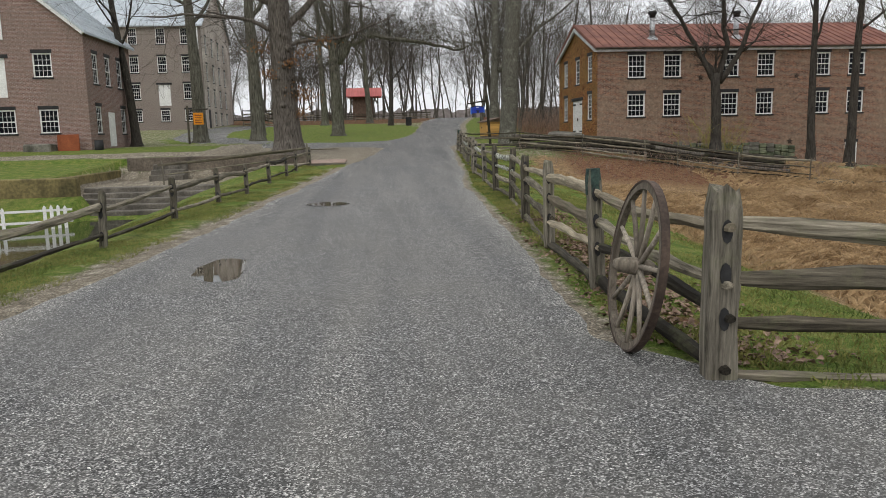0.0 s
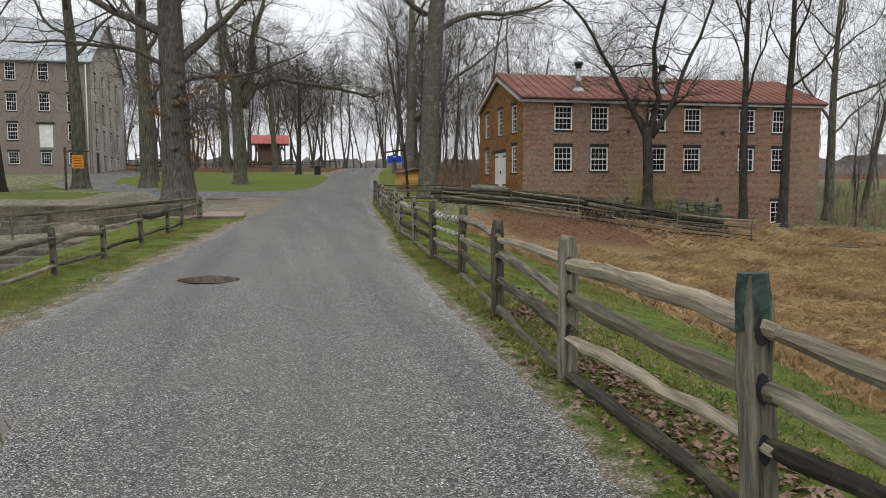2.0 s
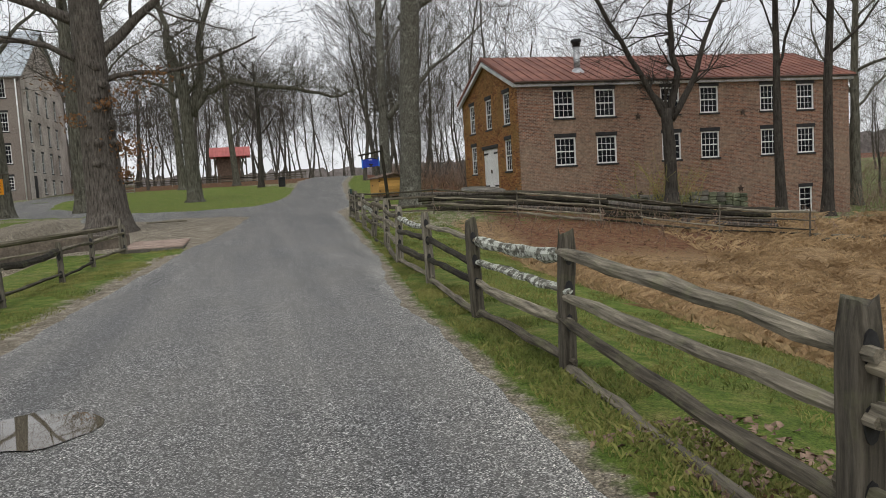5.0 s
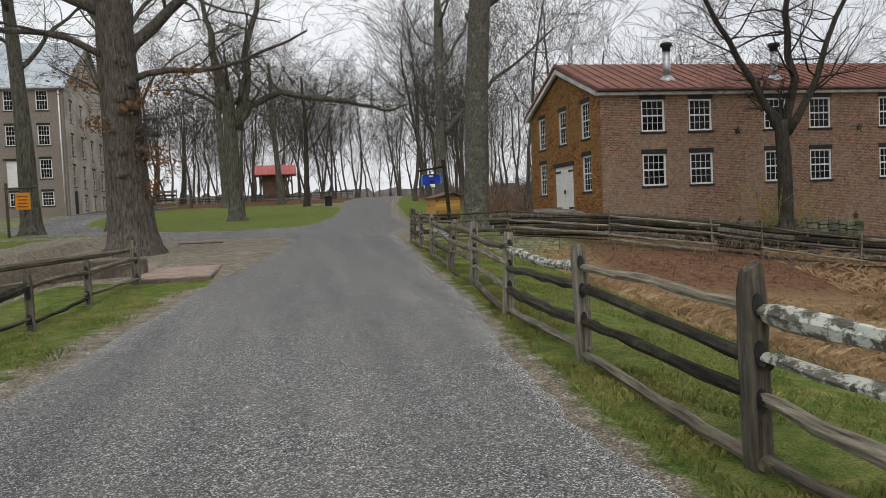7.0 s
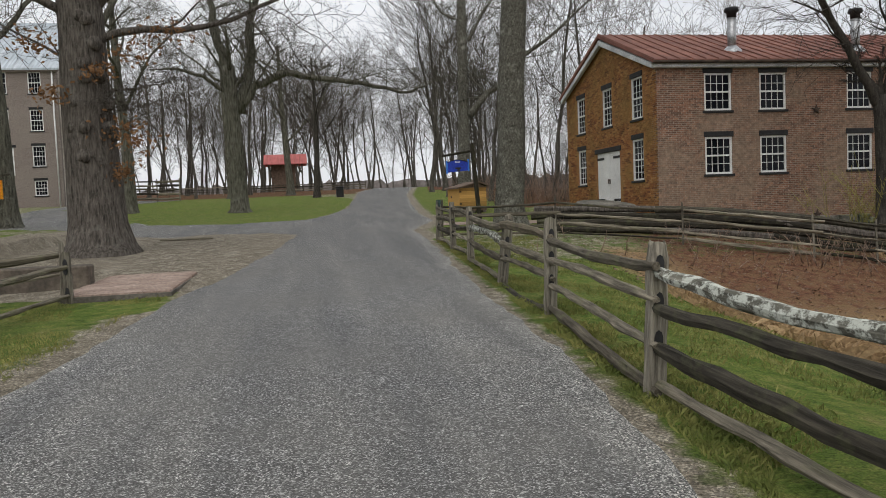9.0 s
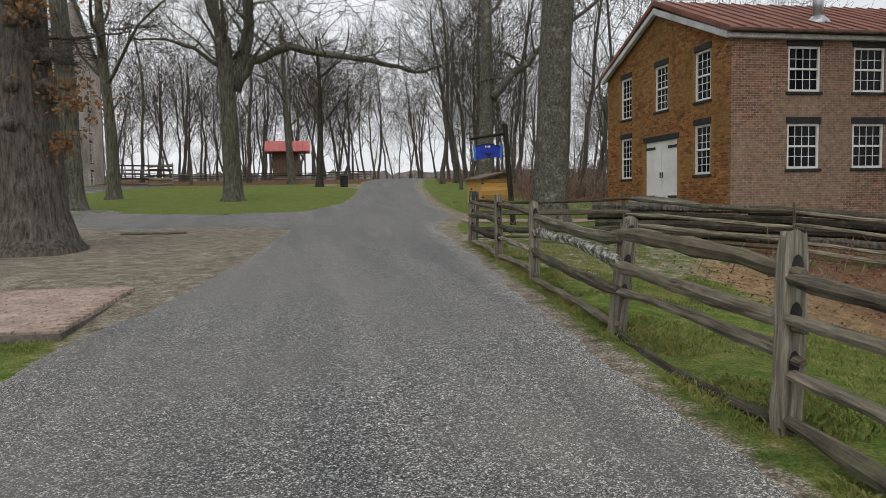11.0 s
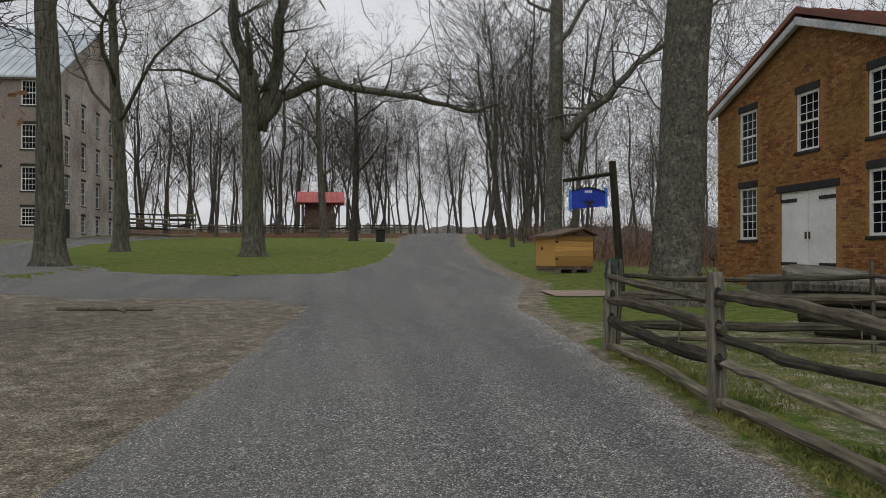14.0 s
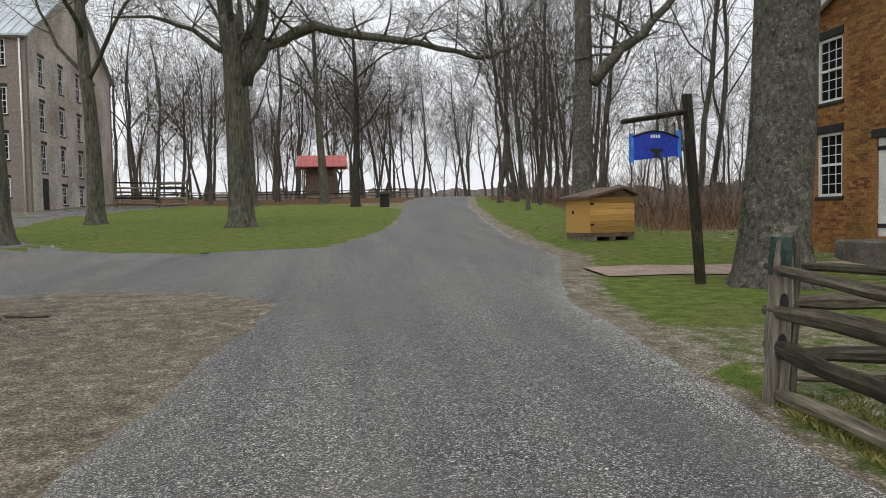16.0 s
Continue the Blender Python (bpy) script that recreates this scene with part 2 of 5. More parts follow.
M_POOLWALL = rough_paint("yellowed_mossy_wall", (0.07, 0.06, 0.025), (0.25, 0.2, 0.085), 1.2, 10, bump=0.6, source="Position")
M_STEP = rough_paint("worn_step_stone", (0.06, 0.055, 0.045), (0.2, 0.18, 0.15), 1.5, 18, source="Position")
M_PAVER = rough_paint("faded_paver_brick", (0.24, 0.17, 0.135), (0.4, 0.31, 0.255), 2.0, 20, source="Position")
M_WHITE = rough_paint("white_paint", (0.68, 0.68, 0.66), (0.86, 0.86, 0.84), 1.2, 70, rough=0.5, bump=0.1)
M_TRIM = rough_paint("weathered_grey_white_trim", (0.36, 0.37, 0.38), (0.66, 0.67, 0.67), 1.1, 25, rough=0.6, bump=0.2, source="Position")
M_BLACK = rough_paint("black_paint", (0.012, 0.012, 0.013), (0.03, 0.03, 0.03), 2, 20, rough=0.6)
M_GLASS = glass_material()
M_ROOF = roof_material("rusty_red_metal_roof", (0.115, 0.042, 0.03), (0.27, 0.115, 0.08), 0, 0.75, 0.0)
M_ROOF_GREY = roof_material("grey_metal_roof", (0.33, 0.38, 0.41), (0.5, 0.54, 0.57), 0, 0.4, 0.2)
M_ROOF_PAV = roof_material("red_tin_roof", (0.36, 0.085, 0.08), (0.55, 0.17, 0.15), 0, 0.6, 0.0)
M_METAL = rough_paint("galvanised_metal", (0.3, 0.31, 0.32), (0.6, 0.61, 0.62), 3, 20, rough=0.4, metal=0.7, bump=0.05)
M_BARK = bark_material("grey_bark", (0.028, 0.027, 0.02), (0.19, 0.182, 0.142))
M_BARK_OAK = bark_material("oak_bark", (0.028, 0.025, 0.021), (0.2, 0.175, 0.15), 1.4, 0.2)
M_BARK_SYC = bark_material("mottled_bark", (0.04, 0.038, 0.03), (0.19, 0.182, 0.15), 1.2, 0.6, 5.0)
M_BARK_FAR = bark_material("woods_bark", (0.035, 0.031, 0.026), (0.14, 0.127, 0.105), 0.5, 0.3)
M_BARK_DARK = bark_material("dark_bark", (0.018, 0.016, 0.014), (0.085, 0.075, 0.062), 1.2, 0.1)
M_POST = wood_material("weathered_post", (0.03, 0.027, 0.021), (0.33, 0.305, 0.255))
M_RAIL = wood_material("weathered_rail", (0.03, 0.027, 0.021), (0.36, 0.325, 0.255), 0.35, 0)
M_RAIL_PALE = lichen_wood("lichened_rail")
M_RAIL_TAN = wood_material("pale_split_rail", (0.11, 0.095, 0.07), (0.42, 0.37, 0.28), 0.35, 0)
M_RAIL_DARK = wood_material("wet_dark_rail", (0.012, 0.011, 0.009), (0.1, 0.09, 0.07), 0.25, 0)
M_SIGNPOST = wood_material("dark_timber", (0.015, 0.014, 0.011), (0.1, 0.09, 0.065), 0.3)
M_WHEEL = wood_material("bare_wheel_wood", (0.14, 0.12, 0.1), (0.5, 0.45, 0.38), 0.05)
M_IRON = rough_paint("rusty_iron", (0.03, 0.022, 0.018), (0.12, 0.085, 0.065), 4, 30, rough=0.75, metal=0.3)
M_PINE = wood_material("yellow_pine_board", (0.42, 0.24, 0.075), (0.6, 0.37, 0.13), 0.0, 0)
M_SHINGLE = rough_paint("brown_shingle", (0.09, 0.06, 0.045), (0.2, 0.14, 0.1), 4, 20)
M_BLUE = rough_paint("blue_sign_paint", (0.01, 0.03, 0.3), (0.018, 0.055, 0.45), 1.5, 20, rough=0.45, bump=0.05)
M_BLUE_LIGHT = rough_paint("light_blue_paint", (0.03, 0.16, 0.6), (0.05, 0.22, 0.7), 2, 20, rough=0.45, bump=0.05)
M_ORANGE = rough_paint("orange_sign_paint", (0.72, 0.26, 0.01), (0.85, 0.34, 0.02), 2, 20, rough=0.5, bump=0.05)
M_RUST = rough_paint("rust_red_panel", (0.22, 0.06, 0.025), (0.33, 0.1, 0.04), 2, 20)
M_DRYLEAF = rough_paint("dry_oak_leaf", (0.12, 0.06, 0.025), (0.3, 0.16, 0.07), 3, 20)
M_GRASSBLADE = rough_paint("grass_blade", (0.07, 0.11, 0.018), (0.3, 0.28, 0.09), 1.3, 20, bump=0, source="Position")
M_STRAW = rough_paint("dry_straw", (0.2, 0.125, 0.06), (0.48, 0.34, 0.185), 0.6, 20, bump=0, source="Position")
M_LEAFLITTER = rough_paint("fallen_leaf", (0.1, 0.062, 0.042), (0.32, 0.225, 0.16), 5, 20, bump=0, source="Position")
M_YELLOWTWIG = rough_paint("yellow_green_twig", (0.2, 0.18, 0.05), (0.34, 0.3, 0.08), 3, 20)
M_BRUSH = rough_paint("red_brown_brush", (0.16, 0.1, 0.07), (0.34, 0.25, 0.19), 3, 20)
M_WATER, _nt, _b = nodes_of("puddle_water", 0.02, 0.5)
_b.inputs["Base Color"].default_value = (0.09, 0.076, 0.056, 1)
M_POND, _nt, _b = nodes_of("pond_water", 0.05, 0.4)
_b.inputs["Base Color"].default_value = (0.02, 0.022, 0.014, 1)
bumped(_nt, _b, noise_of(_nt, 2.5, 3, place(_nt, source="Position")), 0.15, 0.02)
M_GREENPAINT = rough_paint("flaking_green_paint", (0.012, 0.025, 0.022), (0.05, 0.085, 0.07), 14, 30)


# ---- mesh helpers ----
def mesh_object(name, verts, faces, material, parent=None, label="", smooth=False):
    me = bpy.data.meshes.new(name)
    me.from_pydata([tuple(v) for v in verts], [], [tuple(f) for f in faces])
    me.materials.append(material)
    if smooth:
        me.polygons.foreach_set("use_smooth", [True] * len(me.polygons))
    ob = new(name, me)
    ob.parent = parent
    if label:
        ob["label"] = label
    return ob


def part(name, bm, material, parent=None, label=""):
    me = bpy.data.meshes.new(name)
    bm.to_mesh(me)
    bm.free()
    me.materials.append(material)
    ob = new(name, me)
    ob.parent = parent
    if label:
        ob["label"] = label
    return ob


def empty(name, m, label, category, group=""):
    e = new(name)
    e.matrix_world = m
    e.empty_display_size = 0.2
    return tagged(e, label, category, group)


def add_box(bm, x0, x1, y0, y1, z0, z1, bevel=0.0):
    r = bmesh.ops.create_cube(bm, size=1.0, matrix=Matrix.Translation(((x0 + x1) / 2, (y0 + y1) / 2, (z0 + z1) / 2)) @ Matrix.Diagonal((x1 - x0, y1 - y0, z1 - z0, 1)))
    if bevel:
        edges = list({e for v in r["verts"] for e in v.link_edges})
        bmesh.ops.bevel(bm, geom=edges, offset=bevel, segments=1, affect="EDGES")


def box_part(name, dims, material, parent=None, label="", bevel=0.0):
    bm = bmesh.new()
    add_box(bm, *dims, bevel=bevel)
    return part(name, bm, material, parent, label)


def prism(bm, outline, y0, y1):
    """Extrude an (x, z) outline from y0 to y1."""
    a = [bm.verts.new((x, y0, z)) for x, z in outline]
    b = [bm.verts.new((x, y1, z)) for x, z in outline]
    bm.faces.new(a)
    bm.faces.new(b[::-1])
    for i in range(len(a)):
        j = (i + 1) % len(a)
        bm.faces.new((a[j], a[i], b[i], b[j]))


class Tubes:
    """Gathers tapered tubes into one mesh."""

    def __init__(self):
        self.v, self.f = [], []

    def add(self, pts, radii, sides=6, flat=1.0, lump=0.0, rng=None):
        n0 = len(self.v)
        up = Vector((0.13, 0.31, 0.94))
        for i, (p, r) in enumerate(zip(pts, radii)):
            d = (Vector(pts[min(i + 1, len(pts) - 1)]) - Vector(pts[max(i - 1, 0)]))
            d = d.normalized() if d.length > 1e-6 else Vector((0, 0, 1))
            a = d.cross(up)
            if a.length < 0.15:
                a = d.cross(Vector((1, 0, 0)))
            a.normalize()
            b = d.cross(a)
            for k in range(sides):
                t = 2 * math.pi * k / sides
                rr = r * (1 + (lump * (rng.random() - 0.5) if rng else 0))
                self.v.append(Vector(p) + a * (rr * math.cos(t)) + b * (rr * flat * math.sin(t)))
            if i:
                for k in range(sides):
                    q = n0 + (i - 1) * sides
                    k2 = (k + 1) % sides
                    self.f.append((q + k, q + k2, q + sides + k2, q + sides + k))
        self.f.append(tuple(range(n0 + sides - 1, n0 - 1, -1)))
        self.f.append(tuple(len(self.v) - sides + k for k in range(sides)))

    def make(self, name, material, parent=None, label="", smooth=True):
        return mesh_object(name, self.v, self.f, material, parent, label, smooth)


# ---- terrain ----
def lerp(x, xs, ys):
    return float(np.interp(x, xs, ys))


def smooth(x, a, b):
    t = min(1, max(0, (x - a) / (b - a)))
    return t * t * (3 - 2 * t)


def road_z(y):
    return lerp(y, [-20, 10, 22, 28.7, 35, 41, 50, 60, 72, 84, 94, 125, 170, 400], [-0.05, 0, 0.15, 0.28, 0.47, 0.66, 0.95, 1.25, 1.68, 2.35, 2.85, 4.2, 5.0, 6.0])


ROAD_Y = [-20, 3.2, 4.0, 5.4, 8, 12.4, 20.8, 27.2, 35, 42, 46, 49.6, 53, 55, 57.6, 63.7, 90, 118, 150]
ROAD_R = [-4, -5.5, -11.6, -12.4, -12.2, -11.95, -11.5, -10.8, -10.1, -9.5, -9.3, -8.3, -7.2, -7.1, -7.1, -6.4, -3.2, 1.5, 8]
ROAD_LY = [-20, 7.2, 14, 20, 26, 31, 34.6, 36.3, 40.3, 44, 46.5, 48, 49.5, 56.3, 57.2, 62, 69.6, 83, 106, 118, 150]
ROAD_L = [-19, -17.8, -16.95, -16.5, -15.85, -15.4, -14.8, -14.45, -14.0, -13.6, -13.4, -14.4, -16, -16, -13.1, -11.75, -10.3, -8.8, -6.6, -4.5, 2]
FENCE_Y = [-6, 4.3, 7.2, 10.0, 12.95, 16.5, 19.4, 22.45, 25.35, 29.0, 31.75, 35.3, 37.9, 41.0]
FENCE_X = [-11.8, -12.1, -12.0, -11.82, -11.55, -11.12, -10.98, -10.8, -10.71, -10.26, -10.12, -9.8, -9.63, -9.42]


def wobble(x, y, scale, amount):
    return amount * noise.noise(Vector((x * scale, y * scale, 3.7)))


def ground_z(x, y):
    z = road_z(y)
    xf = lerp(y, FENCE_Y, FENCE_X)
    if x > xf and y < 60:
        d = x - xf
        hollow = z + lerp(d, [0.6, 3, 6, 12, 40], [0, -0.45, -1.5, -2.1, -1.6]) * smooth(y, 2.5, 7)
        front = lerp(x, [-9.4, -4, 0, 5, 11, 20, 40], [z, 0.72, 0.6, 0.12, -0.45, -1.15, -1.4])
        rise = lerp(x, [-9, -3, 1], [0, 0.5, 1])
        z2 = hollow + (front - hollow) * smooth(y, 30, 43)
        if y > 46:
            z2 = front + (z - front) * smooth(y, 46.6, 58) * (1 if x < 0 else 0.6)
        z = z2
    elif x > 0 and y >= 60:
        z += -1.0 * smooth(x, 5, 30)
    # the sunken yard beside the pond
    if x < -17.6 and y < 34.5:
        edge = smooth(-x, 18.2, 20.5 if y > 26.5 else 23.2)
        low = lerp(y, [25.4, 27.1], [-1.4, -1.0]) if y < 27.2 else lerp(y, [27.2, 29.4], [-1.0, -0.15])
        if x < -24.2 and 24.6 < y < 27.4:
            low = lerp(y, [24.6, 27.2], [-1.4, -0.3])
        if x < -25.2 and y > 27.6:
            low = lerp(y, [27.6, 45], [0.33, 1.2])
        elif y >= 29.4:
            low = -0.12
        z = z + (low - z) * edge * smooth(34.6 - y, 0.0, 0.3)
    if x < -17.6 and 34.4 <= y < 70:
        z = max(z, lerp(y, [34.4, 46, 60, 70], [0.8, 1.15, 1.35, 1.7])) if x < -21 else z
    if x < -26:
        z += smooth(-x, 26, 33) * smooth(y, 66, 88) * 0.2
    return z + wobble(x, y, 0.6, 0.05) * (0 if lerp(y, ROAD_LY, ROAD_L) - 0.3 < x < lerp(y, ROAD_Y, ROAD_R) + 0.3 else 1)


def on_road(x, y):
    return lerp(y, ROAD_LY, ROAD_L) < x < lerp(y, ROAD_Y, ROAD_R)


def cover(x, y):
    """Amounts of dirt, straw and leaf litter."""
    dirt = straw = litter = 0.0
    if on_road(x, y):
        return 0.85, 0.0, 0.0
    xf = lerp(y, FENCE_Y, FENCE_X)
    if xf - 2 < x <= xf and y < 42:
        dirt = 0.55 * (1 - smooth(x - lerp(y, ROAD_Y, ROAD_R), 0.0, 0.35))
    if x > xf and y < 44:
        d = x - xf
        straw = smooth(d, 2.2, 4.5)
        litter = (0.5 if y < 14 else 0.15) * (1 - smooth(d, 0.2, 1.6)) + smooth(y, 31, 35) * smooth(d, 3, 6) * (1 - smooth(x, 3, 9)) * 0.55
        straw *= 1 - 0.8 * smooth(y, 36, 40)
        if x > -9 and y > 36:
            dirt = 0.5
    elif x > -6 and y >= 44:
        off = smooth(x - lerp(y, ROAD_Y, ROAD_R), 3.5, 6.5)
        litter, dirt = (0.6 if x < 15 else 0.35) * smooth(y, 57, 63) * off, 0.15 + 0.3 * off
    left = lerp(y, ROAD_LY, ROAD_L)
    if y > 42 and x > lerp(y, ROAD_Y, ROAD_R):
        dirt = max(dirt, 0.8 * (1 - smooth(x - lerp(y, ROAD_Y, ROAD_R), 0.0, 1.2)))
    if x < left:
        if 33 < y < 50:
            dirt = 0.9 * smooth(y, 31, 34) if x > -23 else (0.8 if 36 < y < 40.5 else 0.2)
        if y < 33 and x < -17.2 or y < 31:
            dirt = 0.25 + 0.55 * (1 - smooth(left - x, 0.0, 0.7))
        if -25.1 < x < -20 and 28 < y < 34.5:
            dirt = 0.9
        if y >= 50:
            e = island(x, y)
            dirt = 0.5 if e > 1.25 else 0.05
        if y > 100:
            litter = 0.6
    if y > 105 and x > lerp(y, ROAD_Y, ROAD_R) + 2:
        litter = 0.9
    return dirt, straw, litter


def island(x, y):
    return math.hypot((x + 19.5) / 9.6, (y - 72) / (16.5 if y < 72 else 26))


def sheet(name, xs, ys, zfun, material, coverfun, lift=0.0, keep=None):
    idx, verts, faces, cols = {}, [], [], []
    for j, y in enumerate(ys):
        for i, x in enumerate(xs):
            idx[i, j] = len(verts)
            verts.append((x, y, zfun(x, y) + lift))
            cols.append((*coverfun(x, y), 1.0))
    for j in range(len(ys) - 1):
        for i in range(len(xs) - 1):
            if keep is None or keep((xs[i] + xs[i + 1]) / 2, (ys[j] + ys[j + 1]) / 2):
                faces.append((idx[i, j], idx[i + 1, j], idx[i + 1, j + 1], idx[i, j + 1]))
    ob = mesh_object(name, verts, faces, material, smooth=True)
    att = ob.data.color_attributes.new("cover", "FLOAT_COLOR", "POINT")
    att.data.foreach_set("color", np.array(cols, dtype=np.float32).ravel())
    return ob


def steps(*runs):
    out = []
    for a, b, s in runs:
        out += list(np.arange(a, b - 1e-6, s))
    return out + [runs[-1][1]]


gx = steps((-900, -120, 195), (-120, -40, 8), (-40, -28, 1.0), (-28, -16, 0.25), (-16, -12, 0.5), (-12, 14, 0.3), (14, 40, 1.3), (40, 120, 8), (120, 900, 195))
gy = steps((-900, -60, 210), (-60, -6, 4), (-6, 64, 0.33), (64, 130, 1.5), (130, 200, 10), (200, 1100, 150))
ground = tagged(sheet("ground", gx, gy, ground_z, M_GROUND, cover), "grass, bare dirt and dry straw ground", "ground", kind="structure")


def road_mesh(name, ys, left, right, n, lift, seed, label):
    verts, faces, cols = [], [], []
    for j, y in enumerate(ys):
        a = left(y) + wobble(seed, y, 0.5, 0.14) + wobble(seed + 5, y, 2.7, 0.07)
        b = right(y) + wobble(seed + 9, y, 0.5, 0.14) + wobble(seed + 13, y, 2.7, 0.07)
        for i in range(n + 1):
            t = i / n
            x = a + (b - a) * t
            e = min(x - a, b - x)
            z = ground_z(x, y) + lift * (1 if 0 < i < n else -1.5) + 0.03 * math.sin(math.pi * t)
            verts.append((x, y, z))
            amount = (0.75 if y < 30 else 0.45) if x - a < b - x else 0.85
            cols.append((amount * max(0, 1 - e / 0.75),) * 3 + (1.0,))
            if i and j:
                k = j * (n + 1) + i
                faces.append((k - n - 2, k - n - 1, k, k - 1))
    ob = mesh_object(name, verts, faces, M_GRAVEL, smooth=True)
    att = ob.data.color_attributes.new("cover", "FLOAT_COLOR", "POINT")
    att.data.foreach_set("color", np.array(cols, dtype=np.float32).ravel())
    return tagged(ob, label, "road", kind="structure")


road_mesh("road", steps((-20, 0, 1), (0, 64, 0.15), (64, 150, 1.5)), lambda y: lerp(y, ROAD_LY, ROAD_L), lambda y: lerp(y, ROAD_Y, ROAD_R), 26, 0.02, 1.0, "grey crushed-gravel lane with pale edges")


def branch_road():
    """The lane that forks off round the grass island."""
    verts, faces, cols = [], [], []
    pts = [Vector(p) for p in ((-13.5, 51.9), (-17, 52.4), (-20.4, 54.6), (-23.8, 58.6), (-26.8, 64), (-29.6, 71.5), (-30.6, 80), (-29.5, 92), (-26, 102))]
    fine = []
    for i in range(len(pts) - 1):
        for k in range(8):
            fine.append(pts[i].lerp(pts[i + 1], k / 8))
    n = 10
    for j, p in enumerate(fine):
        d = (fine[min(j + 1, len(fine) - 1)] - fine[max(j - 1, 0)]).normalized()
        s = Vector((-d.y, d.x))
        w = lerp(j, [0, 8, 20, 60], [4.4, 4.4, 3.4, 2.2])
        for i in range(n + 1):
            q = p + s * (w * (2 * i / n - 1) + wobble(p.x + i, p.y, 0.9, 0.25))
            verts.append((q.x, q.y, ground_z(q.x, q.y) + (0.014 if 0 < i < n else -0.03)))
            e = w * (1 - abs(2 * i / n - 1))
            cols.append((max(0, 1 - e / 0.7),) * 3 + (1.0,))
            if i and j:
                k = j * (n + 1) + i
                faces.append((k - n - 2, k - 1, k, k - n - 1))
    ob = mesh_object("road", verts, faces, M_GRAVEL, smooth=True)
    att = ob.data.color_attributes.new("cover", "FLOAT_COLOR", "POINT")
    att.data.foreach_set("color", np.array(cols, dtype=np.float32).ravel())
    tagged(ob, "gravel side lane curving round the grass island", "road", kind="structure")


branch_road()


def puddle(x, y, a, b, seed):
    rng = random.Random(seed)
    ring = []
    for k in range(28):
        t = 2 * math.pi * k / 28
        r = 1 + 0.35 * noise.noise(Vector((math.cos(t) * 1.3 + seed, math.sin(t) * 1.3, 0)))
        ring.append((x + a * r * math.cos(t), y + b * r * math.sin(t), 0))
    z = max(road_z(y - b), road_z(y + b)) + 0.044
    ob = mesh_object("puddle", [(px, py, z) for px, py, _ in ring], [tuple(range(28))], M_WATER)
    tagged(ob, "shallow muddy rain puddle lying on the gravel", "puddle")


puddle(-15.95, 9.0, 0.5, 0.75, 1)
puddle(-15.2, 16.6, 0.42, 0.55, 2)
pond = tagged(mesh_object("pond_water", [(-60, 4, -1.06), (-19.5, 4, -1.06), (-19.8, 26.6, -1.06), (-60, 26.6, -1.06)], [(0, 1, 2, 3)], M_POND), "dark still pond water below the bank", "pond", kind="structure")


# ---- fences ----
def post_mesh(seed, height, wide, deep):
    """A split post with flat worn faces, a rounded broken top and shallow checks."""
    rng = random.Random(seed)
    t = Tubes()
    n = 8
    outline = [(-1, -0.72), (-0.78, -1), (-0.1, -0.94), (0.72, -1), (1, -0.75), (0.95, 0.0), (1, 0.72), (0.76, 1), (0.05, 0.93), (-0.7, 1), (-1, 0.7), (-0.94, -0.05)]
    m = len(outline)
    for k in range(n + 2):
        z = -0.25 if k == 0 else height * (k - 1) / n
        if k == n + 1:
            z -= 0.015
        top = 0.78 if k == n + 1 else 0.97 if k == n else 1.0
        dx, dy = rng.uniform(-0.006, 0.006), rng.uniform(-0.006, 0.006)
        for ox, oy in outline:
            w = top * rng.uniform(0.95, 1.04)
            zz = z + (rng.uniform(-0.035, 0.03) if k == n + 1 else 0)
            t.v.append(Vector((ox * wide * w + dx, oy * deep * w + dy, zz)))
        if k:
            q = (k - 1) * m
            t.f += [(q + i, q + (i + 1) % m, q + m + (i + 1) % m, q + m + i) for i in range(m)]
    t.f.append(tuple(range(m - 1, -1, -1)))
    t.f.append(tuple(range((n + 1) * m, (n + 2) * m)))
    return t


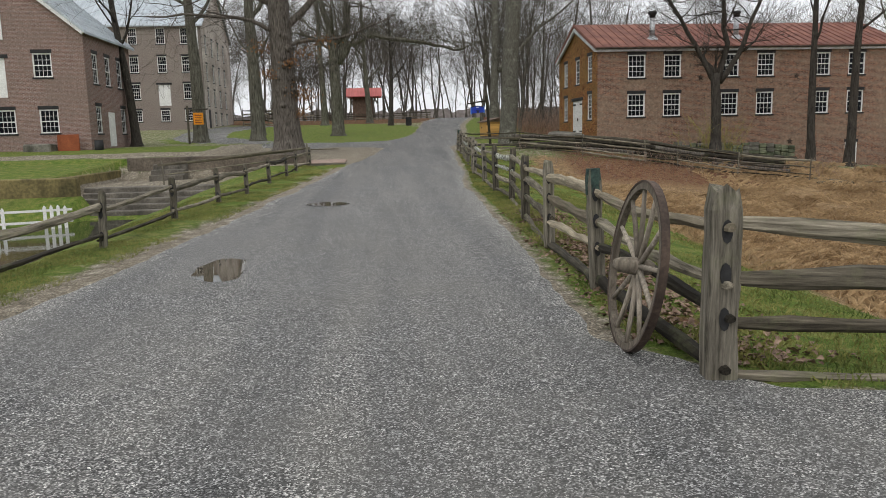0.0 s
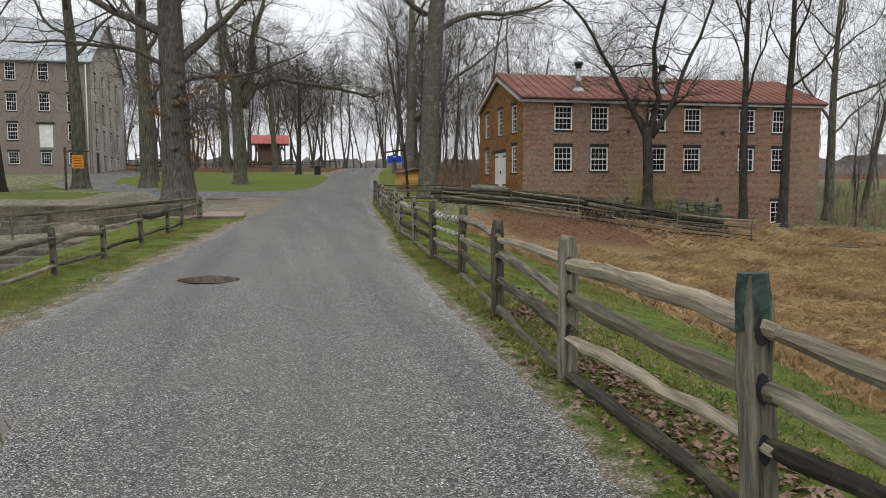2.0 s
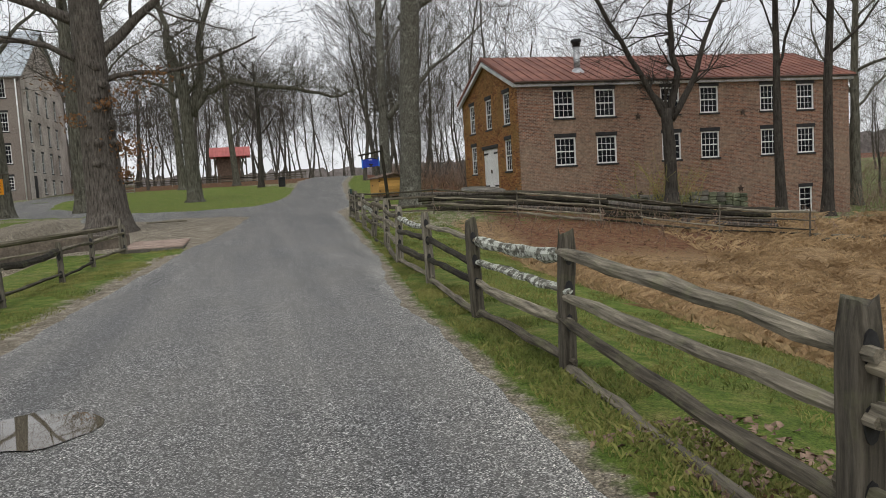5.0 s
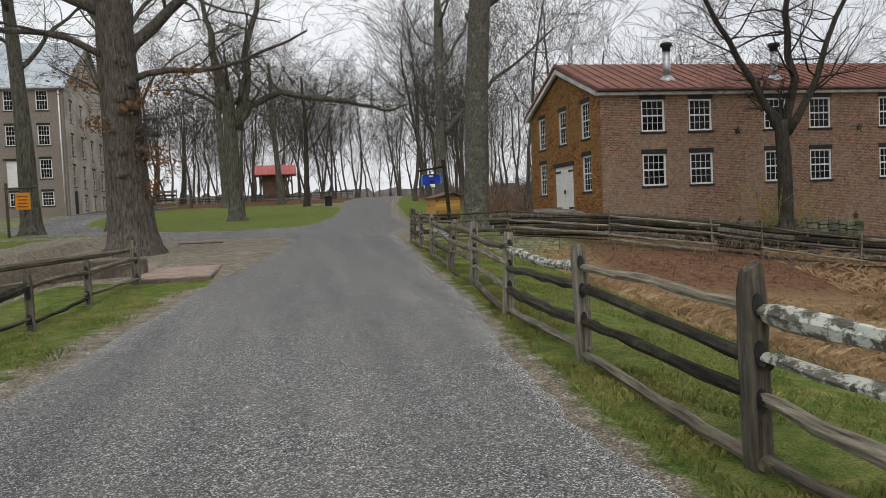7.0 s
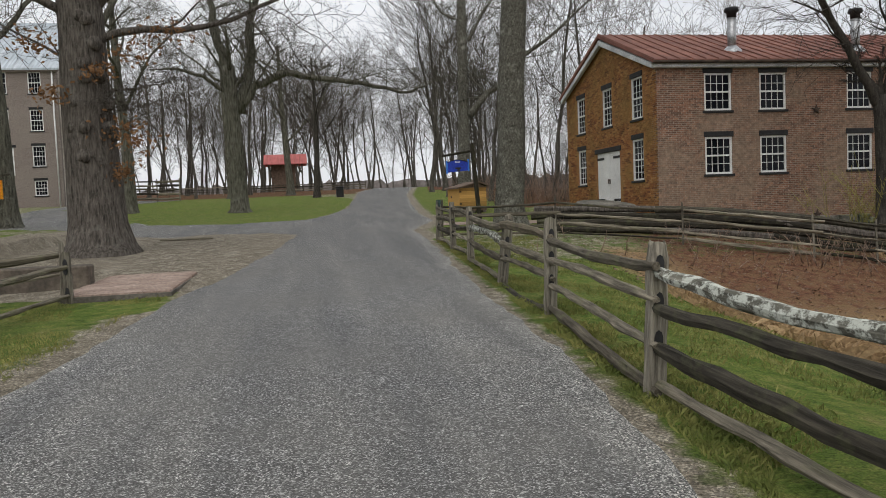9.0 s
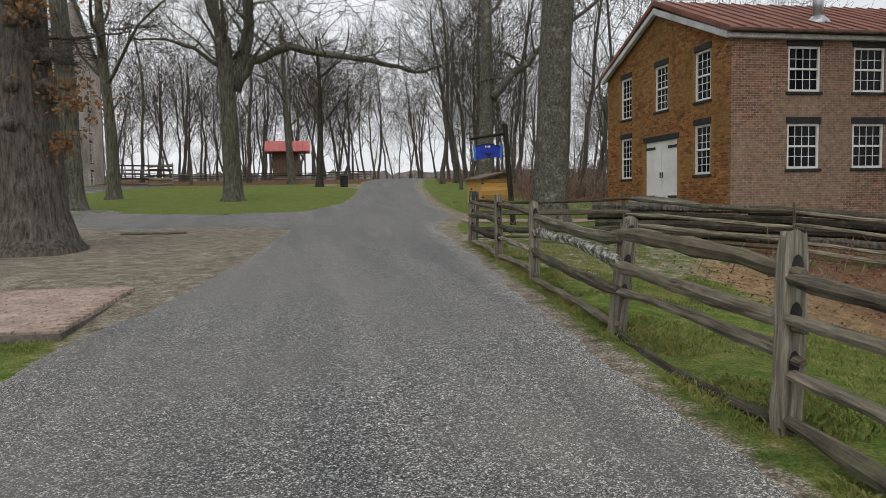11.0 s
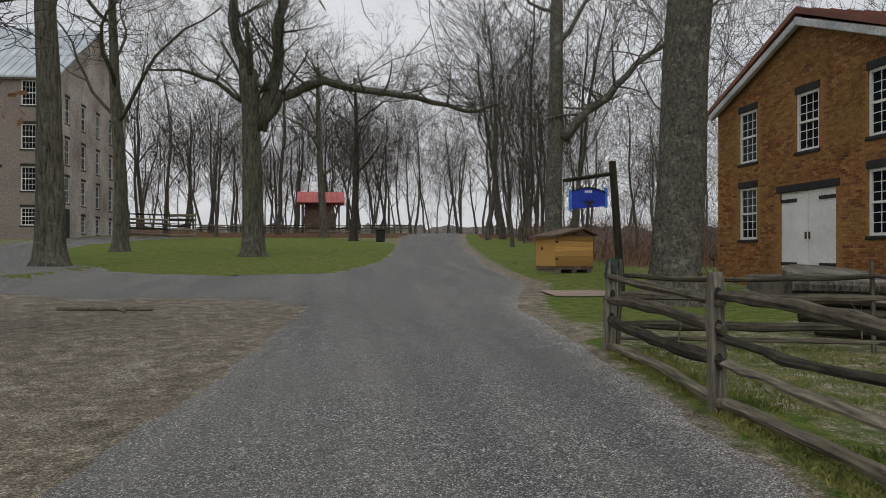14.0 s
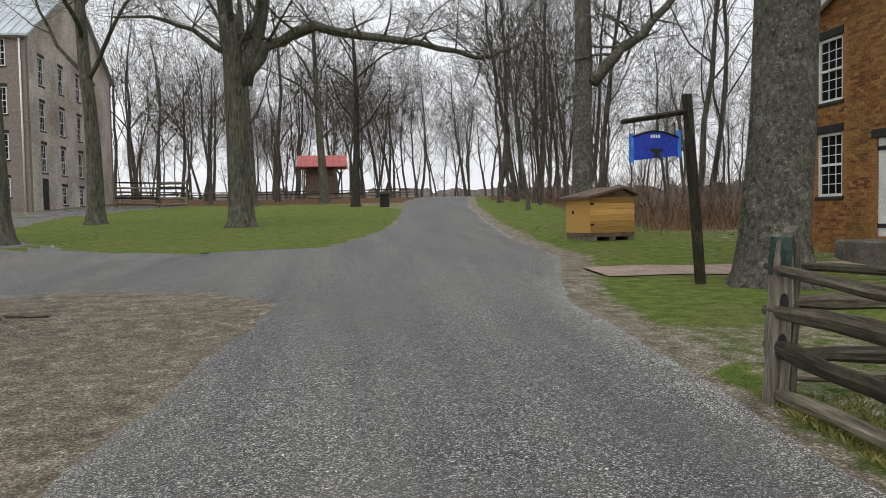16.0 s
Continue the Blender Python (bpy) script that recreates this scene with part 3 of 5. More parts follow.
def fence(name, posts, heights, rails, label, r=0.1, thin=0.054, seed=3, pale=(), skip=(), painted=(), leans={}, tan=()):
    """A split-rail fence: one thing with each post and each rail as parts."""
    rng = random.Random(seed)
    base = (posts[0][0], posts[0][1], ground_z(*posts[0]))
    root = empty(name, pose(*base), label, "fence")
    inv = Matrix.Translation(base)
    tops = []
    for i, (x, y) in enumerate(posts):
        z = ground_z(x, y)
        h = heights[i] if i < len(heights) else heights[-1]
        if i in skip:
            tops.append((x, y, z))
            continue
        big = 1.45 if (r == 0.1 and i == 0) else rng.uniform(0.92, 1.1)
        wide, deep = 0.7 * r * big, 0.58 * r * big
        nxt, prv = posts[min(i + 1, len(posts) - 1)], posts[max(i - 1, 0)]
        d = (Vector(nxt) - Vector(prv)).normalized()
        turn = math.degrees(math.atan2(d.y, d.x)) - 90 + rng.uniform(-7, 7)
        t = post_mesh(seed * 50 + i, h, wide, deep)
        ob = t.make("post", M_POST, root, "", False)
        tilt = leans.get(i, rng.uniform(-2.5, 2.5))
        ob.matrix_local = inv.inverted() @ pose(x, y, z, rng.uniform(-2, 2), tilt, turn)
        # slots are not cut: a solid black plug paints the shade inside each
        for k in range(3 if r > 0.07 else 0):
            hb = bmesh.new()
            bmesh.ops.create_cone(hb, cap_ends=True, segments=10, radius1=1, radius2=1, depth=2, matrix=Matrix.Diagonal((0.034, deep + 0.004, 0.075, 1)) @ Matrix.Rotation(math.pi / 2, 4, "X"))
            slot_shade = part("mortise", hb, M_BLACK, ob, "black oval plug painting the shade of a rail slot")
            slot_shade.matrix_local = Matrix.Translation((0, 0, (rails[k] if k < len(rails) else 0.5) + 0.015))
        if i in painted:
            t = Tubes()
            t.add([(0, 0, h - 0.24), (0, 0, h - 0.1), (0, 0, h + 0.02)], [wide * 1.13, wide * 1.13, wide * 0.95], 8, deep / wide)
            t.make("paint_band", M_GREENPAINT, ob, "flaking dark green paint", False)
        tops.append((x, y, z))
    for i in range(len(posts) - 1):
        for k, hz in enumerate(rails):
            a, b = Vector(tops[i]), Vector(tops[i + 1])
            d = (b - a).normalized()
            L = (b - a).length
            tb = Tubes()
            n = 9
            sag = rng.uniform(-0.05, 0.06)
            bend = rng.uniform(-0.05, 0.05)
            za, zb = hz + rng.uniform(-0.05, 0.05), hz + rng.uniform(-0.05, 0.05)
            shape = rng.choice((0.62, 0.8, 1.0, 1.35))
            pts, rad = [], []
            for j in range(n + 1):
                u = j / n
                w = math.sin(math.pi * u)
                pts.append((-0.12 + (L + 0.24) * u, bend * w + 0.012 * rng.uniform(-1, 1) + (0.012 if i % 2 else -0.012), za + (zb - za) * u - sag * w + 0.01 * rng.uniform(-1, 1)))
                rad.append(0.95 * thin * rng.uniform(0.85, 1.12) * (0.62 if j in (0, n) else 1.0))
            tb.add(pts, rad, 7, shape, 0.3, rng)
            ob = tb.make("rail", M_RAIL_PALE if (i, k) in pale else M_RAIL_TAN if (i, k) in tan else rng.choice((M_RAIL, M_RAIL, M_RAIL_DARK)), root, "", False)
            slope = math.asin(max(-1, min(1, d.z)))
            ob.matrix_local = inv.inverted() @ Matrix.Translation(a) @ Matrix.Rotation(math.atan2(d.y, d.x), 4, "Z") @ Matrix.Rotation(-slope, 4, "Y")
    return root


RIGHT_POSTS = list(zip(FENCE_X[1:], FENCE_Y[1:]))
fence("split_rail_fence", RIGHT_POSTS, [1.25, 1.2, 1.2, 1.15, 1.18, 1.2, 1.14, 1.13, 1.18, 1.12, 1.14, 1.17, 1.13], [0.95, 0.68, 0.4, 0.08],
      "weathered grey split-rail fence with mossy rails along the lane", painted=(1, 12), pale={(4, 0), (4, 1), (6, 0), (9, 1)}, leans={9: 8.0}, tan={(0, 0), (1, 0), (1, 1), (1, 2), (2, 0), (8, 0)})
fence("split_rail_fence", [(-12.02, 4.28), (-8.3, 3.9), (-5.1, 3.5)], [1.25, 1.2], [0.98, 0.62, 0.34, 0.05], "grey split-rail fence branching off toward the hollow", r=0.09, thin=0.055, seed=5, skip=(0,))
fence("split_rail_fence", [(-18.9, 8.3), (-18.3, 11.6), (-18.0, 14.7), (-17.8, 18.0), (-17.55, 20.6), (-17.35, 23.8), (-17.15, 27.0), (-17.08, 29.9), (-16.75, 32.7)], [0.82, 0.85, 0.8], [0.6, 0.16],
      "low weathered split-rail fence on the grass bank", r=0.08, thin=0.05, seed=8)
fence("split_rail_fence", [(-16.9, 32.9), (-22.3, 30.6)], [0.95], [0.78, 0.4], "grey split-rail fence along the sunken yard", r=0.06, thin=0.05, seed=9)
fence("rail_fence", [(-9.3, 41.0), (-6.1, 40.6), (-3.05, 39.1), (-0.2, 37.6), (1.4, 37.3), (4.0, 36.1), (7.0, 34.8)], [1.15], [0.98, 0.66, 0.34, 0.12], "thin-posted grey rail fence below the brick mill", r=0.045, thin=0.045, seed=12)


# ---- buildings ----
def wall_with_openings(name, length, height, thick, openings, material, parent, m, top=None, label=""):
    """A wall along local x, outer face at local y = 0, with real openings (x0, x1, z0, z1). top: outline points above height."""
    bm = bmesh.new()
    xs = sorted({0.0, length, *[o[0] for o in openings], *[o[1] for o in openings]})
    zs = sorted({0.0, height, *[o[2] for o in openings], *[o[3] for o in openings]})
    for a, b in zip(xs[:-1], xs[1:]):
        for c, d in zip(zs[:-1], zs[1:]):
            if not any(o[0] < (a + b) / 2 < o[1] and o[2] < (c + d) / 2 < o[3] for o in openings):
                add_box(bm, a, b, 0, thick, c, d)
    if top:
        prism(bm, top, 0, thick)
    bmesh.ops.remove_doubles(bm, verts=bm.verts, dist=1e-4)
    ob = part(name, bm, material, parent, label)
    ob.matrix_local = m
    return ob


WINDOW_CACHE = {}


def window(parent, m, w, h, cols=4, rows=4, lintel=True, sill=True, blind=0.0, trim=None, label="white sash window with dark panes"):
    """A sash window in an opening whose lower left outer corner is m's origin; depth along +y."""
    key = (round(w, 2), round(h, 2), cols, rows)
    f = 0.075
    if key not in WINDOW_CACHE:
        made = []
        bm = bmesh.new()
        xs, zs = [0, f, w - f, w], [0, f, h / 2 - 0.03, h / 2 + 0.03, h - f, h]
        for a in range(3):
            for c in range(5):
                if a != 1 or c in (0, 2, 4):
                    add_box(bm, xs[a], xs[a + 1], 0.03, 0.14, zs[c], zs[c + 1])
        bmesh.ops.remove_doubles(bm, verts=bm.verts, dist=1e-4)
        for name, dims in (("window", None), ("pane", (f, w - f, 0.085, 0.095, f, h - f)), ("muntin", (-0.01, 0.01, 0.07, 0.11, f, h - f)), ("muntin", (f, w - f, 0.072, 0.108, -0.01, 0.01))):
            if dims:
                bm = bmesh.new()
                add_box(bm, *dims)
            me = bpy.data.meshes.new(name)
            bm.to_mesh(me)
            bm.free()
            me.materials.append(M_GLASS if name == "pane" else M_WHITE)
            made.append(me)
        WINDOW_CACHE[key] = made
    me, pane, bar_v, bar_h = WINDOW_CACHE[key]
    ob = new("window", me)
    ob.parent, ob.matrix_local = parent, m
    ob["label"] = label
    p = new("pane", pane)
    p.parent = ob
    for c in range(1, cols):
        q = new("muntin", bar_v)
        q.parent, q.location = ob, (f + (w - 2 * f) * c / cols, 0, 0)
    for r in range(1, rows):
        if r * 2 != rows:
            q = new("muntin", bar_h)
            q.parent, q.location = ob, (0, 0, f + (h - 2 * f) * r / rows)
    if lintel:
        box_part("lintel", (-0.05, w + 0.05, -0.03, 0.1, h, h + 0.2), trim or M_BLACK, ob, bevel=0.01)
    if sill:
        box_part("sill", (-0.07, w + 0.07, -0.05, 0.12, -0.09, 0.0), trim or M_BLACK, ob, bevel=0.01)
    if blind:
        box_part("blind", (0.09, w - 0.09, 0.12, 0.13, h * (1 - blind), h - 0.08), M_WHITE, ob, "pale roller blind behind the glass")
    return ob


def wall_frame(x, y, z, turn):
    return pose(x, y, z, 0, 0, turn)


def gable_roof(name, x0, x1, y0, y1, eave, ridge, over, thick, material, parent, seams=0.5, axis="x"):
    """Roof with its ridge along local x, and standing seams."""
    bm = bmesh.new()
    ym = (y0 + y1) / 2
    rise = (ridge - eave) / (ym - y0)
    za = eave - rise * over
    prof = [(y0 - over, za), (ym, ridge), (y1 + over, za), (y1 + over, za + thick), (ym, ridge + thick * 1.2), (y0 - over, za + thick)]
    a = [bm.verts.new((x0 - over, y, z)) for y, z in prof]
    b = [bm.verts.new((x1 + over, y, z)) for y, z in prof]
    bm.faces.new(a)
    bm.faces.new(b[::-1])
    for i in range(6):
        j = (i + 1) % 6
        bm.faces.new((a[j], a[i], b[i], b[j]))
    bmesh.ops.recalc_face_normals(bm, faces=bm.faces)
    ob = part(name, bm, material, parent)
    st = bmesh.new()
    x = x0 - over + 0.05
    while x < x1 + over:
        for sgn, ye in ((1, y0 - over), (-1, y1 + over)):
            v = []
            for dx in (-0.018, 0.018):
                for dz in (0.0, 0.045):
                    v.append([st.verts.new((x + dx, ye, za + thick + dz)), st.verts.new((x + dx, ym, ridge + thick * 1.2 + dz))])
            for p, q in ((0, 1), (1, 3), (3, 2)):
                st.faces.new((v[p][0], v[p][1], v[q][1], v[q][0]))
            st.faces.new((v[0][0], v[1][0], v[3][0], v[2][0]))
        x += seams
    part("standing_seams", st, material, ob)
    return ob


def mill():
    root = empty("brick_mill", pose(0, 46.5, -1.4), "two-storey red-brown brick mill with a red metal roof", "building")
    zb = -1.4
    L, D, eave, apex = 19.8, 9.5, 6.62, 8.4
    H = eave - zb
    up, dn, ww, wh = 4.78 - zb, 2.4 - zb, 1.12, 1.4
    fx = [1.91, 4.2, 7.95, 10.28, 14.0, 16.35]
    opens = [(x, x + ww, z, z + wh) for x in fx for z in (dn, up)] + [(16.4, 17.25, -0.85 - zb, 0.5 - zb)]
    wall_with_openings("wall", L, H, 0.45, opens, M_BRICK, root, Matrix.Identity(4))
    for i, x in enumerate(fx):
        for z in (dn, up):
            window(root, pose(x, 0, z), ww, wh, blind=0.45 if i in (1,) and z == up else 0)
    window(root, pose(16.4, 0, -0.85 - zb), 0.85, 1.35, 2, 4)
    # gable end
    gy = [47.7 - 46.5, 50.6 - 46.5, 53.62 - 46.5]
    gw, gh = 1.0, 1.62
    gopens = [(D - y - gw, D - y, z, z + gh) for y in (gy[0], gy[2]) for z in (2.3 - zb, 4.7 - zb)] + [(D - gy[1] - gw, D - gy[1], 4.7 - zb, 4.7 - zb + gh), (D - 5.9, D - 3.4, 1.32 - zb, 3.62 - zb)]
    mg = pose(0, D, 0, 0, 0, -90)
    wall_with_openings("wall", D - 0.45, H, 0.45, [(a, b, c, d) for a, b, c, d in gopens], M_BRICK_OCHRE, root, mg @ pose(0, 0, 0), top=[(0, H), (D, H), (D / 2, apex - zb)], label="gable wall of ochre-stained brick")
    for a, b, c, d in gopens[:5]:
        window(root, mg @ pose(a, 0, c), gw, gh, 3, 6)
    # the plain back walls
    wall_with_openings("wall", L - 0.45, H, 0.45, [], M_BRICK, root, pose(L, D, 0, 0, 0, 180))
    wall_with_openings("wall", D - 0.9, H, 0.45, [], M_BRICK, root, pose(L, 0.45, 0, 0, 0, 90), top=[(-0.45, H), (D - 0.45, H), (D / 2 - 0.45, apex - zb)])
    # white double door with black strap hinges
    a, b, c, d = gopens[5]
    door = box_part("door", (a, (a + b) / 2 - 0.012, 0.05, 0.11, c, d), M_WHITE, root, "white plank double door, closed", 0.01)
    door.matrix_local = mg
    door2 = box_part("door", ((a + b) / 2 + 0.012, b, 0.05, 0.11, c, d), M_WHITE, root, "white plank double door, closed", 0.01)
    door2.matrix_local = mg
    for leaf, x0, s in ((door, a, 1), (door2, b, -1)):
        for z in (c + 0.25, d - 0.25):
            x1 = x0 + s * 0.75
            box_part("strap_hinge", (min(x0, x1), max(x0, x1), 0.03, 0.05, z - 0.05, z + 0.05), M_BLACK, leaf)
        xl = (a + b) / 2 - s * 0.08
        box_part("latch", (xl - 0.03, xl + 0.03, 0.02, 0.05, c + 0.95, c + 1.15), M_IRON, leaf)
    lin = box_part("lintel", (a - 0.15, b + 0.15, -0.03, 0.12, d, d + 0.2), M_BLACK, root, "", 0.01)
    lin.matrix_local = mg
    # roof, white cornice and rake boards
    gable_roof("roof", 0, L, 0, D, H + 0.02, apex - zb + 0.1, 0.28, 0.12, M_ROOF, root, 0.52)
    box_part("cornice", (-0.2, L + 0.2, -0.2, -0.004, H - 0.26, H - 0.1), M_TRIM, root, "white painted cornice board", 0.02)
    ang = math.atan2(apex - eave, D / 2)
    ln = math.hypot(apex - eave, D / 2) + 0.25
    for s in (1, -1):
        rb = box_part("rake_board", (-0.26, -0.1, 0, ln, -0.27, -0.06), M_TRIM, root, "white painted rake board", 0.02)
        rb.matrix_local = Matrix.Translation((0, D / 2 - s * (D / 2 + 0.2), H - 0.02)) @ (Matrix.Rotation(0 if s == 1 else math.pi, 4, "Z")) @ Matrix.Rotation(ang, 4, "X") if s == 1 else Matrix.Translation((-0.36, D + 0.2, H - 0.02)) @ Matrix.Rotation(math.pi, 4, "Z") @ Matrix.Rotation(ang, 4, "X")
    t = Tubes()
    t.add([(-0.25, -0.3, H - 0.06), (L / 2, -0.3, H - 0.07), (L + 0.25, -0.3, H - 0.06)], [0.055, 0.055, 0.055], 8)
    t.make("gutter", M_IRON, root, "dark rusty eaves gutter")
    # stove pipes
    for x in (3.95, 9.5):
        t = Tubes()
        zr = H + 0.02 + (apex - eave) * (1.4 / (D / 2))
        t.add([(x, 1.4, zr - 0.1), (x, 1.4, zr + 1.45)], [0.17, 0.17], 14)
        pipe = t.make("flue_pipe", M_METAL, root, "galvanised metal flue pipe")
        t = Tubes()
        t.add([(x, 1.4, zr - 0.12), (x, 1.4, zr + 0.12), (x, 1.4, zr + 0.3)], [0.48, 0.36, 0.18], 14)
        t.make("flashing", M_METAL, pipe)
        t = Tubes()
        t.add([(x, 1.4, zr + 1.4), (x, 1.4, zr + 1.58), (x, 1.4, zr + 1.64), (x, 1.4, zr + 1.78)], [0.19, 0.19, 0.29, 0.26], 14)
        t.make("cap", M_BLACK, pipe)
    # iron wall-tie stars
    for x, z in ((6.6, 4.75), (12.9, 4.75), (12.65, 0.65), (6.6, 0.7)):
        t = Tubes()
        bm = bmesh.new()
        pts = []
        for k in range(10):
            r = 0.2 if k % 2 == 0 else 0.085
            pts.append((x + r * math.sin(k * math.pi / 5), z - zb + r * math.cos(k * math.pi / 5)))
        prism(bm, pts, -0.04, -0.004)
        part("wall_star", bm, M_IRON, root, "rusty cast-iron wall star")
    # fieldstone footing that steps out below the brick
    rng = random.Random(4)
    x = 0.1
    while x < 12.5:
        w = rng.uniform(0.35, 0.8)
        z = lerp(x, [0, 4, 8, 12.5], [0.3, -0.1, -0.4, -0.6])
        while z < lerp(x, [0, 12.5], [0.72, 0.4]):
            h = rng.uniform(0.16, 0.3)
            box_part("footing_stone", (x, x + w - 0.03, -0.22 - rng.uniform(0, 0.12), -0.004, z + 1.4, z + h + 1.38), rng.choice((M_STONE, M_MOSS, M_MOSS)), root, "mossy fieldstone", 0.03)
            z += h
        x += w
    return root


mill()


def facade_building(name, label, x0, x1, y0, y1, zb, eave, apex, front, side, mat_f, mat_s, roof, ridge_axis, door=None, winlabel="white sash window"):
    """A block with windows in its front (facing -y) and its side (facing +x). front, side: lists of (offset, z, w, h)."""
    root = empty(name, pose(x0, y0, zb), label, "building")
    L, D, H = x1 - x0, y1 - y0, eave - zb
    ftop = [(0, H), (L, H), (L / 2, apex - zb)] if ridge_axis == "y" else None
    stop = [(0.4, H), (D, H), (D / 2, apex - zb)] if ridge_axis == "x" else None
    fo = [(a, a + w, z - zb, z - zb + h) for a, z, w, h in front]
    wall_with_openings("wall", L, H, 0.4, fo, mat_f, root, Matrix.Identity(4), ftop)
    for (a, b, c, d), spec in zip(fo, front):
        if spec[3] > 1.7 and spec[2] > 1.2:
            box_part("loading_door", (a, b, 0.06, 0.14, c, d), M_WHITE, root, "white plank loading door, closed", 0.01)
            box_part("lintel", (a - 0.2, b + 0.2, -0.03, 0.12, d, d + 0.2), M_BLACK, root)
        else:
            window(root, pose(a, 0, c), b - a, d - c, 3 if b - a < 1.0 else 4, 4, label=winlabel)
    so = [(a, a + w, z - zb, z - zb + h) for a, z, w, h in side]
    ms = pose(L, 0, 0, 0, 0, 90)
    wall_with_openings("wall", D - 0.8, H, 0.4, [(o[0] - 0.4, o[1] - 0.4, o[2], o[3]) for o in so], mat_s, root, ms @ pose(0.4, 0, 0), [(-0.4, H), (D - 0.4, H), (D / 2 - 0.4, apex - zb)] if stop else None)
    for a, b, c, d in so:
        window(root, ms @ pose(a, 0, c), b - a, d - c, 3, 4, label=winlabel)
    wall_with_openings("wall", L, H, 0.4, [], mat_f, root, pose(L, D, 0, 0, 0, 180), ftop)
    wall_with_openings("wall", D - 0.8, H, 0.4, [], mat_s, root, pose(0, D - 0.4, 0, 0, 0, -90), [(-0.4, H), (D - 0.4, H), (D / 2 - 0.4, apex - zb)] if stop else None)
    if ridge_axis == "x":
        gable_roof("roof", 0, L, 0, D, H, apex - zb + 0.1, 0.3, 0.14, roof, root, 0.6)
        box_part("cornice", (-0.2, L + 0.2, -0.2, -0.004, H - 0.3, H - 0.05), mat_f, root)
    else:
        rf = gable_roof("roof", 0, D, 0, L, H, apex - zb + 0.1, 0.3, 0.14, roof, root, 0.6)
        rf.matrix_local = pose(L, 0, 0, 0, 0, 90)
        ang = math.atan2(apex - eave, L / 2)
        rb = box_part("rake_board", (0, math.hypot(apex - eave, L / 2) + 0.3, -0.25, -0.08, -0.3, -0.02), M_WHITE, root, "pale rake board", 0.02)
        rb.matrix_local = Matrix.Translation((L + 0.25, 0, H - 0.05)) @ Matrix.Rotation(math.pi, 4, "Z") @ Matrix.Rotation(-ang, 4, "Y") @ Matrix.Translation((0, 0.33, 0))
    return root, ms


# brick house beside the sunken yard
HX0, HX1, HY = -43.0, -30.2, 46.0
hf = []
for wx, wz in ((-33.05, 5.3), (-32.95, 2.15)):
    hf.append((wx - HX0, wz, 1.05, 1.35))
hf += [(-35.3 - HX0, 2.15, 1.05, 1.35), (-38.2 - HX0, 2.15, 1.05, 1.35), (-38.2 - HX0, 5.3, 1.05, 1.35), (-35.85 - HX0, 4.2, 1.3, 2.2)]
house, house_side = facade_building("brick_house", "old brown-brick house with a gabled front and white windows", HX0, HX1, HY, 54.5, 0.9, 7.9, 13.2, hf,
                        [(1.2, 5.0, 0.95, 1.75), (3.4, 5.0, 0.95, 1.75), (5.6, 5.0, 0.95, 1.75), (1.2, 2.1, 0.95, 1.6), (5.8, 2.1, 0.95, 1.6)], M_BRICK_HOUSE, M_BRICK_HOUSE, M_ROOF_GREY, "y")
box_part("loading_door", (-35.85 - HX0, -34.5 - HX0, -0.06, -0.004, 6.5, 8.7), M_WHITE, house, "white plank loading door, closed", 0.01)
hd = box_part("door", (3.3, 4.4, -0.04, 0.02, 0.4, 2.5), M_WHITE, house, "white panelled side door", 0.01)
hd.matrix_local = house_side
tagged(box_part("board_panel", (-31.9, -30.7, 45.45, 45.55, 1.0, 2.05), M_RUST, None, "", 0.02), "rust-red board panel leaning by the brick house", "panel")
tagged(box_part("cellar_hatch", (-33.6, -32.1, 44.9, 45.95, 1.0, 1.55), M_STONE, None, "", 0.08), "weathered grey sloping cellar hatch", "hatch")
tb = Tubes()
tb.add([(-29.7, 45.7, 0.95), (-29.7, 45.7, 1.25), (-29.7, 45.7, 1.7)], [0.2, 0.26, 0.24], 12)
tagged(tb.make("barrel", M_BLACK), "dark barrel standing by the house corner", "barrel")

# four-storey warehouse
BX0, BX1, BY, BY1 = -52.0, -32.2, 88.0, 106.0
bf = []
for wx in (-34.4, -37.0, -40.0, -43.2, -46.4):
    for wz, h in ((12.05, 1.75), (9.0, 1.75), (6.1, 1.7), (3.7, 1.25)):
        if wx == -37.0 and wz == 6.1:
            bf.append((-37.1 - BX0, 5.4, 1.3, 2.3))
        else:
            bf.append((wx - BX0, wz, 1.0, h))
bs = [(y, z, 0.95, h) for y in (2.0, 5.6, 9.2, 12.8) for z, h in ((11.2, 1.9), (8.2, 1.9), (5.4, 1.9))] + [(y, 3.3, 0.95, 1.3) for y in (5.6, 9.2, 12.8)]
ware, ware_side = facade_building("stone_warehouse", "four-storey grey-brown brick warehouse with a pale metal roof", BX0, BX1, BY, BY1, 2.4, 14.1, 19.6, bf, bs, M_BRICK_GREY, M_PLASTER, M_ROOF_GREY, "x")
tb = Tubes()
tb.add([(19.5, -0.12, 0.3), (19.5, -0.12, 11.5)], [0.06, 0.06], 8)
tb.make("downpipe", M_WHITE, ware, "white downpipe")
wd = box_part("door", (2.0, 3.0, -0.03, 0.02, 0.5, 2.6), M_BLACK, ware, "dark arched side door", 0.01)
wd.matrix_local = ware_side


